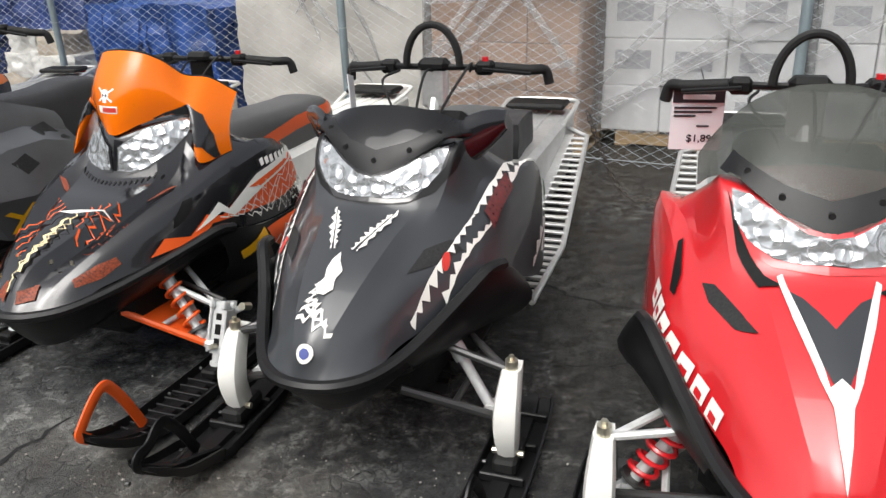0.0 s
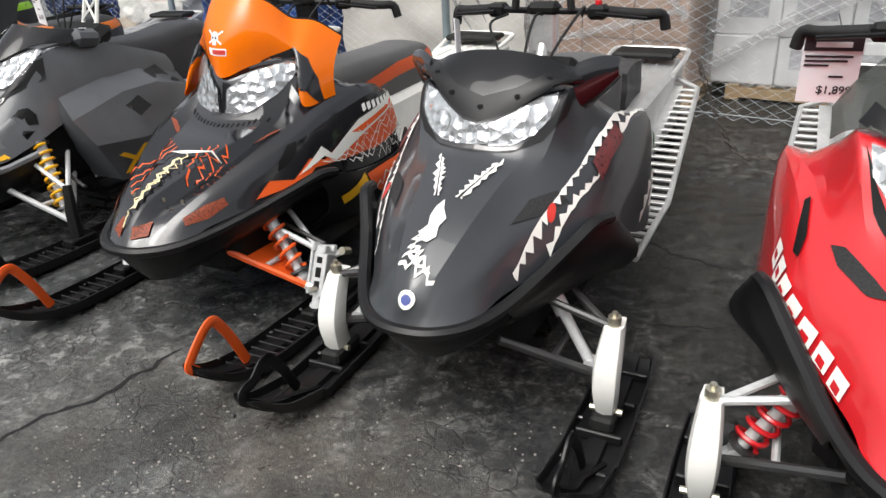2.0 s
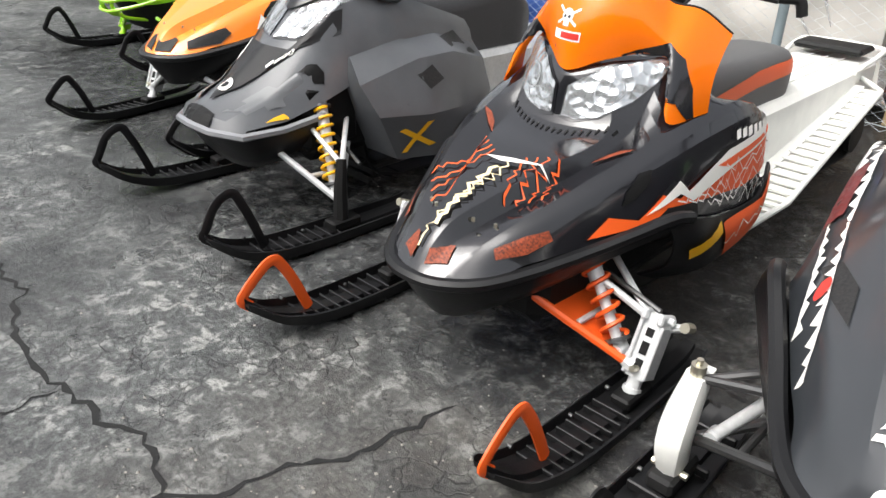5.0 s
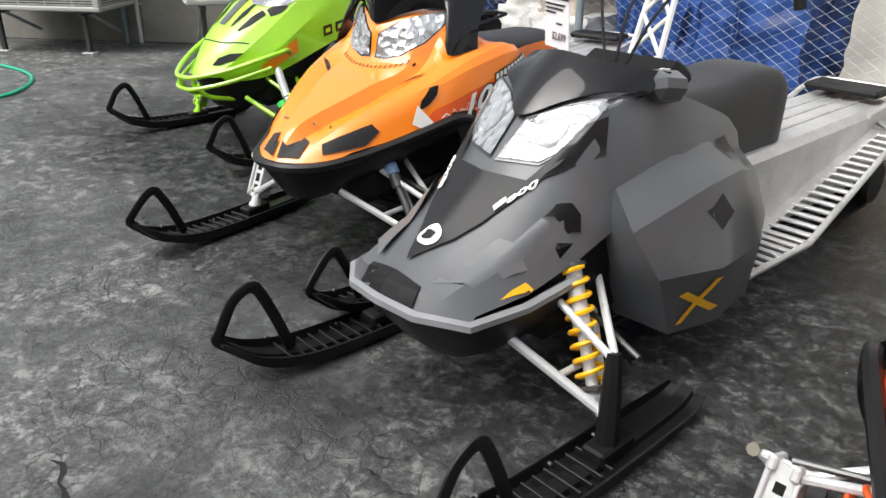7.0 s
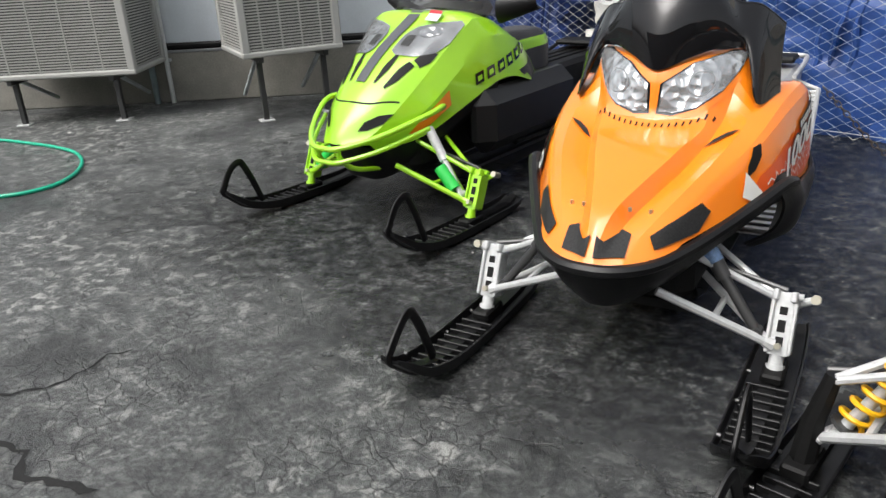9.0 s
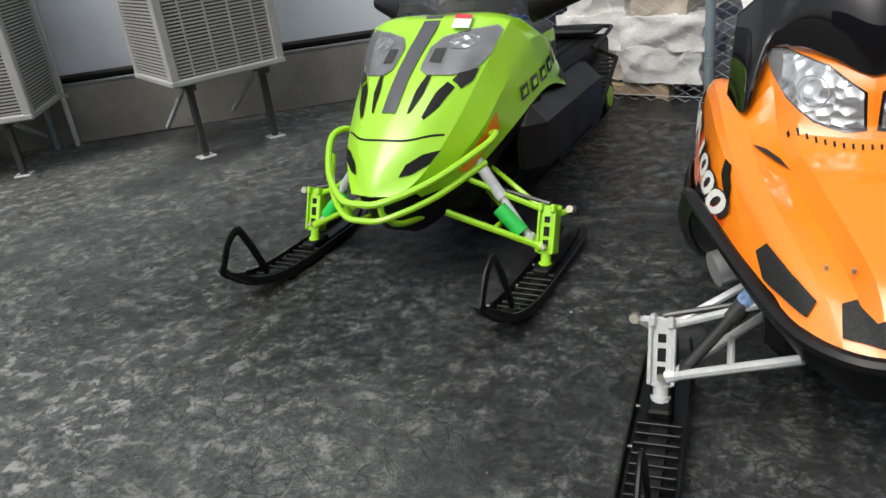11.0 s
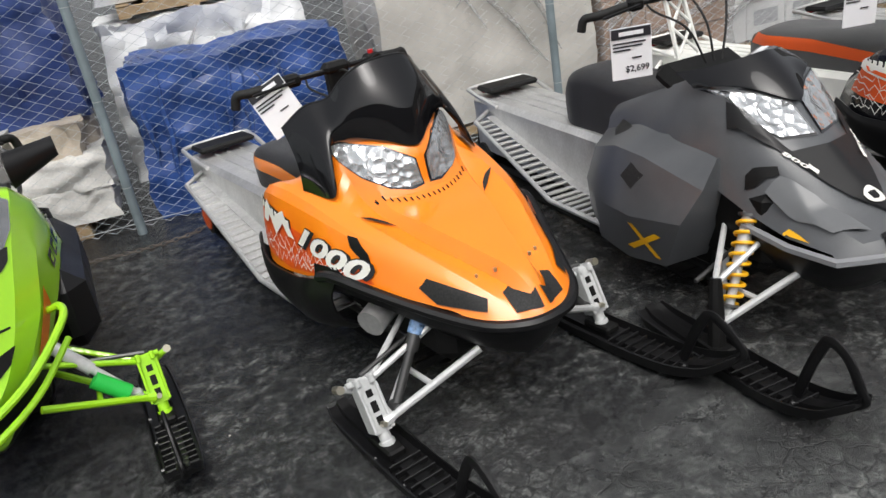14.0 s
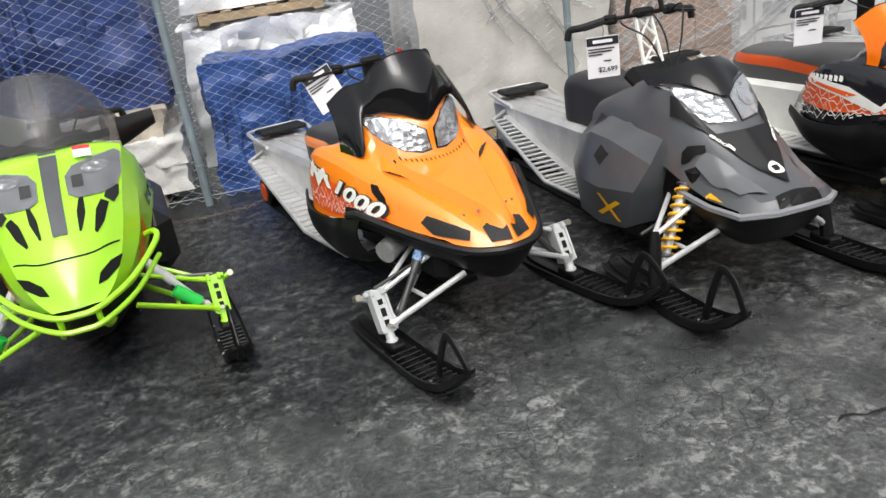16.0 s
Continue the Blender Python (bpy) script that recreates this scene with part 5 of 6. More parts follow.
    both(tree, sled, "hood_scoop", [(-.33, .725), (-.29, .718), (-.235, .672), (-.215, .635), (-.26, .652), (-.31, .69)], "side", BLACK_MATT, "", 0.005, 3)
    for k in (1, -1):
        for i in range(3):
            part("rivet", disc((0.075 * k + .055 * k * i, .12 - .035 * i, .606 - .012 * i), 0.006, "z", 0.012, 8), ZINC, sled)
    for k in range(-9, 10):
        a = k / 9 * 1.1
        x = 0.2 * k / 9
        y = -0.292 - 1.9 * x * x
        part("cowl_slot", laid(tree, [(x * 1.02 - .003, y - .018), (x * 1.02 + .003, y - .018), (x + .0035, y), (x - .0025, y)], "top", 0.003, 1), BLACK_MATT, sled)
    # side graphics
    for view, seed in (("right", 3), ("left", 4)):
        if orange_body:
            part("side_flash", laid(tree, [(-.2, .57), (-.28, .63), (-.5, .68), (-1.0, .76), (-1.03, .58), (-.7, .53), (-.45, .56), (-.3, .565)], view, 0.004, 3), ORANGE_DARK, sled, "red-orange side flash")
            for j in range(3):
                part("lightning", strip_film(tree, jagged((-.99, .66 - .03 * j), (-.3 - .06 * j, .6 - .02 * j), 30, .03, seed + 5 * j, .0028), view, 0.008), WHITE_DECAL, sled)
            num = lettering("1000", 0.135, 0.4, 0.004)
            wtot = max(p[0] for p in num[0])
            if view == "right":
                put = lambda a, b: (-.63 + a / wtot * .42, .668 - .1 * (a / wtot) + b * 0.8)
                turn = lambda y, z: (y, z)
            else:
                put = lambda a, b: (-.4 - a / wtot * .42, .575 + .09 * (a / wtot) + b * 0.8)
                turn = lambda y, z: (-1.03 - y, z - .165 - .34 * (y + .74))
            part("number_shadow", laid_mesh(tree, lettering("1000", 0.135, 0.4, 0.012), lambda a, b: put(a + 0.003, b - 0.004), view, 0.0105), INK, sled)
            part("number", laid_mesh(tree, num, put, view, 0.013), WHITE_DECAL, sled, "white racing number")
            mm = [(-.86, .71), (-.82, .795), (-.765, .735), (-.7, .765), (-.63, .665), (-.675, .67), (-.705, .715), (-.765, .66), (-.8, .735), (-.825, .7)]
            part("monogram", laid(tree, [turn(y, z) for y, z in mm], view, 0.012, 2), WHITE_DECAL, sled)
            for i in range(9):
                y, z = -.9 + i * .027, .79 - i * .007
                part("maker_shadow", laid(tree, [(y - .003, z + .006), (y + .024, z + .001), (y + .026, z - .034), (y - .001, z - .03)], view, 0.006, 1), INK, sled)
                part("maker_mark", laid(tree, [(y, z), (y + .019, z - .003), (y + .021, z - .028), (y + .002, z - .025)], view, 0.009, 1), WHITE_DECAL, sled)
        else:
            part("side_flash", laid(tree, [(-.1, .555), (-.17, .61), (-.26, .59), (-.35, .65), (-.42, .625), (-.6, .69), (-.95, .745), (-1.02, .62), (-.75, .585), (-.42, .6), (-.24, .57)], view, 0.008, 3), ORANGE_DARK, sled, "red-orange side flash")
            part("lower_flash", laid(pans[view], [(-.62, .5), (-.9, .51), (-1.05, .55), (-1.06, .5), (-.9, .4), (-.68, .36)], view, 0.006, 3), ORANGE_DARK, sled)
            part("lightning", strip_film(pans[view], jagged((-1.04, .52), (-.64, .42), 13, .03, seed + 77, .003), view, 0.009), WHITE_DECAL, sled)
            part("pale_flash", laid(tree, [(-.28, .6), (-.42, .68), (-.46, .64), (-.66, .73), (-.98, .785), (-1.0, .75), (-.72, .68), (-.48, .605), (-.42, .64)], view, 0.012, 3), WHITE_DECAL, sled, "cream side flash")
            part("dark_core", laid(tree, [(-.6, .69), (-.92, .755), (-.9, .735), (-.66, .675)], view, 0.014, 2), ORANGE_DARK, sled)
            for j in range(5):
                part("lightning", strip_film(tree, jagged((-1.0, .72 - j * .04), (-.4 - .05 * j, .62 - j * .012), 19, .03, seed + j * 9, .0026), view, 0.015), WHITE_DECAL, sled)
            for i in range(9):
                y = -.98 + i * .032
                part("maker_mark", laid(tree, [(y, .785), (y + .022, .78), (y + .022, .75), (y, .755)], view, 0.009, 1), WHITE_DECAL, sled)
            part("yellow_marker", laid(pans[view], [(-.43, .47), (-.6, .515), (-.61, .475), (-.45, .43)], view, 0.008, 2), YELLOW, sled, "yellow side marker")
    if not orange_body:
        part("hood_script", strip_film(tree, jagged((0.02, .25), (-.03, -.1), 22, .03, 8, .004), "top", 0.014), CREAM_DECAL, sled, "cream scratch graphic on the hood")
        part("hood_script", strip_film(tree, jagged((0.0, .2), (.0, -.06), 12, .02, 18, .008), "top", 0.013), CREAM_DECAL, sled)
        part("hood_dash", laid(tree, [(.07, -.09), (-.0, -.085), (-.16, -.13), (-.02, -.11)], "top", 0.015, 2), WHITE_DECAL, sled)
        for k in range(4):
            part("hood_flame", strip_film(tree, jagged((.06 + .025 * k, -.12 - .015 * k), (.12 + .03 * k, .1 - .03 * k), 9, .014, 40 + k, .003), "top", 0.013), ORANGE_DARK, sled)
            part("hood_flame", strip_film(tree, jagged((-.06 - .03 * k, -.13 - .015 * k), (-.1 - .03 * k, .02 - .02 * k), 9, .014, 50 + k, .003), "top", 0.013), ORANGE_DARK, sled)
    body_shift(sled, *((.0, .0, 0.0) if orange_body else (.085, -.05, 0.0)))
    # running gear
    pale = PALE_METAL
    for sx in (1, -1):
        build_ski(sled, sx * 0.52, BLACK, BLACK if orange_body else ORANGE_DARK, 0.16, 0.63, 0.15)
        build_front_leg(sled, sx, 1.05, "frame", pale, pale, pale if orange_body else ORANGE_DARK, None if orange_body else ORANGE_DARK, DARK_METAL if orange_body else PALE_METAL, 0.16, 0.04)
        if not orange_body:
            part("arm_guard", thick(([(sx * .16, .07, .315), (sx * .48, -.05, .155), (sx * .45, -.1, .155), (sx * .16, -.26, .3)], [(0, 1, 2, 3)]), 0.006), ORANGE_DARK, sled, "orange plastic arm guard", smooth=False)
    if orange_body:
        part("silencer", tube([(.3, -.3, .42), (.39, -.26, .4)], 0.055, 16), ALUMINIUM, sled, "round metal exhaust end")
    build_rear(sled, -2.85, ALUMINIUM if orange_body else WHITE_PLASTIC, VINYL if orange_body else VINYL_GREY, 0.83, 1.3, ORANGE if orange_body else ORANGE_DARK, 0.0, ORANGE_DARK if orange_body else None, solid=True)
    build_bars(sled, -.9, 1.19 if orange_body else 1.1, BLACK_MATT, 0.38, strap=False, drop=0.02)
    return sled


# --- the two trail sleds with a wide combined headlamp ---
TRAIL = (
    [(0.000, 0.308, 0.472), (0, .262, .565), (0, .185, .635), (0, .08, .7), (0, -.06, .762), (0, -.2, .818), (0, -.27, .925), (0, -.5, 1.0), (0, -1.0, .8)],
    [(0.032, 0.306, 0.472), (.05, .248, .56), (.075, .168, .626), (.1, .06, .69), (.125, -.08, .75), (.15, -.215, .81), (.13, -.31, .95), (.18, -.53, .98), (.13, -1.0, .78)],
    [(0.063, 0.298, 0.472), (.085, .232, .55), (.115, .15, .605), (.145, .04, .665), (.175, -.1, .72), (.215, -.25, .81), (.25, -.38, .975), (.24, -.57, .93), (.17, -1.03, .75)],
    [(0.105, 0.278, 0.472), (.13, .2, .54), (.17, .11, .588), (.21, 0, .642), (.25, -.13, .69), (.285, -.28, .755), (.3, -.45, .84), (.34, -.65, .84), (.22, -1.07, .7)],
    [(0.147, 0.248, 0.470), (.175, .155, .525), (.215, .06, .56), (.255, -.04, .605), (.3, -.15, .66), (.34, -.3, .71), (.38, -.5, .765), (.41, -.82, .775), (.31, -1.12, .63)],
    [(0.173, 0.223, 0.467), (.205, .12, .5), (.25, .03, .52), (.29, -.05, .545), (.335, -.14, .585), (.38, -.25, .6), (.415, -.45, .5), (.43, -.8, .38), (.37, -1.14, .48)],
)
TRAIL_LIP = [(0, .315, .462), (.09, .295, .462), (.17, .225, .465), (.235, .12, .49), (.295, 0, .54), (.35, -.1, .595), (.395, -.18, .64), (.42, -.26, .63)]


def build_trail(name_label, m, red_body):
    sled = thing("snowmobile", name_label, "snowmobile", m, "row of snowmobiles")
    hood = lined(TRAIL, (1, 2))
    tree = skin(hood)
    part("hood", hood, RED if red_body else GREY_BLACK, sled, "glossy red hood" if red_body else "satin charcoal hood", edge=14)
    lip_tube(sled, TRAIL_LIP, 0.021, BLACK, "black bumper lip")
    part("belly_pan", belly_shape(TRAIL_LIP, 0.15), BLACK, sled, "black belly pan")
    dash_and_core(sled)
    for k in (1, -1):
        wing = [(.22, .13, .48), (.3, -.01, .54), (.385, -.165, .635), (.425, -.27, .625), (.445, -.42, .52)]
        low = [(.16, .02, .34), (.25, -.1, .36), (.34, -.22, .4), (.39, -.32, .4), (.42, -.45, .36)]
        a, b = curve_through([(x * k, y, z) for x, y, z in wing], 4), curve_through([(x * k, y, z) for x, y, z in low], 4)
        rows = [[p.lerp(q, s) + Vector((k * 0.045 * math.sin(math.pi * s), 0, 0)) for s in (0, .2, .4, .6, .8, 1)] for p, q in zip(a, b)]
        part("side_guard", thick(grid(rows), 0.012), BLACK, sled, "black moulded side guard")
    both(tree, sled, "lamp_cowl", [(0, .815), (.12, .818), (.2, .845), (.25, .905), (.268, .985), (.2, 1.0), (0, .95)], "front", RED if red_body else BLACK, "", 0.002, 4)
    lamp_poly = [(0, .833), (.06, .83), (.12, .836), (.175, .864), (.21, .905), (.222, .965), (.18, .958), (.11, .925), (.05, .897), (0, .89)]
    for k in (1, -1):
        p = [(a * k, b) for a, b in lamp_poly]
        lamp = part("headlamp", laid(tree, p, "front", 0.006, 3), LAMP, sled, "clear faceted headlamp")
        part("lens", laid(tree, p, "front", 0.014, 2), LENS, lamp)
        rim = [(a + (.012 * k if abs(a) > .01 else 0) * (1 if b > .8 else .3), b + (.012 if b > .86 else -.012)) for a, b in p]
        part("lamp_surround", laid(tree, rim, "front", 0.003, 3), RED if red_body else BLACK_GLOSS, lamp)
        for cx, cy, r in ((.022 * k, .862, .028), (.13 * k, .885, .032)):
            for rr, mt, lf in ((r, GREY_LIGHT, .008), (r * .9, LAMP, .0095)):
                ring = [(cx + rr * math.cos(t), cy + rr * math.sin(t)) for t in [i * math.pi / 8 for i in range(16)]]
                part("bulb_shroud", laid(tree, ring, "front", lf, 1), mt, lamp)
    # screen
    low = [(0, -.24, .89), (.08, -.265, .915), (.16, -.315, .965), (.22, -.37, .995), (.27, -.43, .975), (.3, -.5, .93)]
    if red_body:
        high = [(0, -.54, 1.2), (.09, -.54, 1.19), (.17, -.55, 1.155), (.235, -.575, 1.09), (.275, -.6, 1.03), (.3, -.62, .98)]
    else:
        high = [(0, -.42, 1.08), (.09, -.42, 1.075), (.17, -.435, 1.055), (.23, -.455, 1.03), (.28, -.47, 1.035), (.32, -.5, 1.02)]
    scr = screen_surface(low, high, 0.05)
    screen = part("windshield", thick(scr, 0.004), FROST if red_body else SMOKE_DARK, sled, "scuffed clear windshield in a dark band" if red_body else "low smoked windshield")
    st = skin(scr)
    band = [(-.2, .99), (-.1, .93), (0, .895), (.1, .93), (.2, .99), (.25, 1.0), (.22, 1.045), (.1, .99), (0, .965), (-.1, .99), (-.22, 1.045), (-.25, 1.0)]
    part("screen_band", laid(st, band, "front", 0.005, 3), BLACK, screen, "dark screen band")
    for x, z in ((0, .94), (-.11, .97), (.11, .97), (-.19, 1.015), (.19, 1.015)):
        hit = st.ray_cast(Vector((x, 3, z)), Vector((0, -1, 0)))[0]
        if hit:
            part("screen_screw", disc(hit + Vector((0, .008, 0)), 0.0085, "y", 0.01, 8), RUBBER, screen)
    if not red_body:
        for k in (1, -1):
            wing = [[Vector((k * (.25 + .11 * s), -.44 - .1 * s + .035 * math.cos(t), .965 + .055 * s + (.075 - .05 * s * s) * math.sin(t))) for t in [i * math.pi / 8 - math.pi / 2 for i in range(9)]] for s in (0, .2, .4, .6, .8, 1)]
            part("wind_deflector", thick(grid(wing), 0.008), BLACK_GLOSS, sled, "black curved wind deflector")
    mark = WHITE_DECAL
    # hood relief and graphics
    both(tree, sled, "hood_vent", [(.19, -.02), (.25, -.1), (.31, -.2), (.27, -.2), (.21, -.12)] if not red_body else [(.15, -.06), (.185, -.125), (.245, -.225), (.275, -.25), (.258, -.19), (.2, -.095)], "top", MESH_GRILLE, "mesh hood vent")
    if red_body:
        both(tree, sled, "hood_opening", [(.325, -.42), (.338, -.42), (.35, -.3), (.338, -.27), (.325, -.31)], "top", BLACK_MATT, "dark slot in the hood", 0.005, 3)
        both(tree, sled, "hood_opening", [(.1, -.17), (.14, -.2), (.2, -.29), (.235, -.36), (.2, -.26), (.15, -.17)], "top", BLACK_MATT, "", 0.006, 3)
        both(tree, sled, "vee_stripe", [(.01, .16), (.03, .06), (.07, -.09), (.1, -.2), (.112, -.195), (.083, -.07), (.04, .08)], "top", WHITE_DECAL, "white edge of the hood stripe", 0.006, 3)
        part("vee_core", laid(tree, [(0, .13), (.036, .04), (.085, -.11), (.1, -.165), (.06, -.13), (0, -.04), (-.06, -.13), (-.1, -.165), (-.085, -.11), (-.036, .04)], "top", 0.005, 3), GREY_BLACK, sled, "dark hood stripe")
        part("vee_tip", laid(tree, [(0, .27), (.012, .2), (.022, .1), (.0, .08), (-.022, .1), (-.012, .2)], "top", 0.007, 3), WHITE_DECAL, sled)
        for view in ("right", "left"):
            for i in range(7):
                a, b = .07 - i * .066, .06 - i * .066 - .044
                z = .508 + i * .019
                part("maker_mark", laid(tree, [(a, z), (b + .004, z + .01), (b - .006, z + .07), (a - .01, z + .06)], view, 0.008, 2), mark, sled, "white block lettering shape")
                part("maker_mark_gap", laid(tree, [(a - .014, z + .02), (b + .014, z + .027), (b + .01, z + .045), (a - .018, z + .038)], view, 0.0095, 1), RED, sled)
    else:
        tail = [(-.005, .15), (-.025, .13), (-.02, .1), (-.03, .07), (-.01, .04), (.0, .01), (.015, .035), (.02, .07), (.012, .1), (.03, .12), (.02, .145)]
        part("hood_swirl", laid(tree, tail, "top", 0.005, 2), WHITE_DECAL, sled, "white swirl graphic on the hood")
        for j in range(5):
            part("hood_swirl", strip_film(tree, jagged((-.06 + .018 * j, .235 - .012 * j), (.06 - .008 * j, .2 - .02 * j), 7, .022, 70 + j, .0055), "top", 0.006), WHITE_DECAL, sled)
        ring = [(.0 + .024 * math.cos(t), .54 + .024 * math.sin(t)) for t in [i * math.pi / 8 for i in range(16)]]
        part("badge", laid(tree, ring, "front", 0.007, 2), WHITE_DECAL, sled, "round nose badge")
        part("badge_core", laid(tree, [(a * .55, .54 + (b - .54) * .55) for a, b in ring], "front", 0.009, 2), material("badge_blue", (0.08, 0.1, 0.3), 0.3), sled)
        for k in (1, -1):
            for j in range(2):
                a, b = (k * (.105 - .012 * j), -.19 + .02 * j), (k * (.04 - .01 * j), .0)
                part("torn_stripe", strip_film(tree, torn(a, b, 11 + 4 * j, .011 * (k if j else -k), 90 + j + 3 * k), "top", 0.006 + .001 * j), WHITE_DECAL, sled, "torn white stripe graphic")
        for k in (1, -1):
            for a, b, n, w, sd in (((.225, .06), (.31, -.32), 21, .011, 23), ((.31, -.32), (.37, -.8), 21, .012, 27), ((.275, .02), (.36, -.36), 21, -.01, 24), ((.36, -.36), (.4, -.85), 21, -.01, 28)):
                part("torn_stripe", strip_film(tree, torn((a[0] * k, a[1]), (b[0] * k, b[1]), n, w * k, sd), "top", 0.009), WHITE_DECAL, sled)
            part("red_patch", laid(tree, [(.33 * k, -.36), (.362 * k, -.35), (.378 * k, -.54), (.347 * k, -.55)], "top", 0.007, 3), material("faded_red", (0.11, 0.02, 0.02), 0.45, vary=0.5, vary_scale=70), sled, "faded red shoulder patch")
            part("red_eye", laid(tree, [(k * (.272 + .011 * math.cos(t)), -.13 + .026 * math.sin(t)) for t in [i * math.pi / 6 for i in range(12)]], "top", 0.012, 2), RED_DECAL, sled, "red oval mark")
        for view in ("right", "left"):
            part("torn_stripe", strip_film(tree, torn((-.75, .48), (-1.0, .66), 10, .03, 25), view, 0.009), WHITE_DECAL, sled)
            part("torn_stripe", strip_film(tree, torn((-.62, .46), (-.9, .6), 10, -.03, 26), view, 0.009), WHITE_DECAL, sled)
            part("dark_flank", laid(tree, [(.05, .5), (-.12, .54), (-.25, .52), (-.25, .47), (0, .46)], view, 0.005, 2), MAROON, sled)
            part("green_tag", laid(tree, [(-.9, .69), (-.95, .7), (-.97, .63), (-.92, .62)], view, 0.012, 1), material("green_sticker", (0.3, 0.55, 0.25), 0.5), sled)
    for sx in (1, -1):
        build_ski(sled, sx * 0.49, BLACK, BLACK, 0.17, 0.46, 0.1, ribs=False)
        build_front_leg(sled, sx, 0.98, "blade", WHITE_PLASTIC, PALE_METAL if red_body else DARK_METAL, DARK_METAL, RED if red_body else None, PALE_METAL, 0.18, 0.06)
    build_rear(sled, -2.8, ALUMINIUM, VINYL if red_body else VINYL_GREY, 0.88, 0.95, None, 0.06, None, bag=not red_body)
    build_bars(sled, -.86, 1.13, ALUMINIUM, 0.38, strap=True, drop=0.02)
    return sled


# --- the faceted grey mountain sled ---
FACET = (
    [(0, .4, .455), (0, .37, .5), (0, .21, .585), (0, 0, .745), (0, -.2, .93), (0, -.45, .95), (0, -1.05, .76)],
    [(.08, .39, .453), (.07, .36, .5), (.1, .18, .58), (.17, -.05, .735), (.2, -.26, .93), (.2, -.5, .94), (.15, -1.05, .75)],
    [(.19, .345, .446), (.17, .33, .495), (.2, .13, .56), (.235, -.1, .69), (.25, -.3, .83), (.25, -.55, .83), (.2, -1.05, .7)],
    [(.247, .3, .435), (.245, .28, .46), (.265, .1, .47), (.28, -.08, .52), (.29, -.3, .6), (.3, -.6, .6), (.25, -1.05, .5)],
)
FACET_POD = [
    [(.2, -.22, .66), (.22, -.22, .57), (.24, -.27, .43), (.24, -.35, .25)],
    [(.27, -.24, .69), (.35, -.23, .585), (.42, -.28, .45), (.41, -.39, .23)],
    [(.26, -.52, .73), (.395, -.52, .665), (.475, -.53, .43), (.44, -.6, .21)],
    [(.24, -.76, .72), (.37, -.76, .66), (.45, -.81, .42), (.41, -.86, .21)],
    [(.2, -1.06, .64), (.28, -1.06, .57), (.34, -1.06, .43), (.33, -1.06, .29)],
]


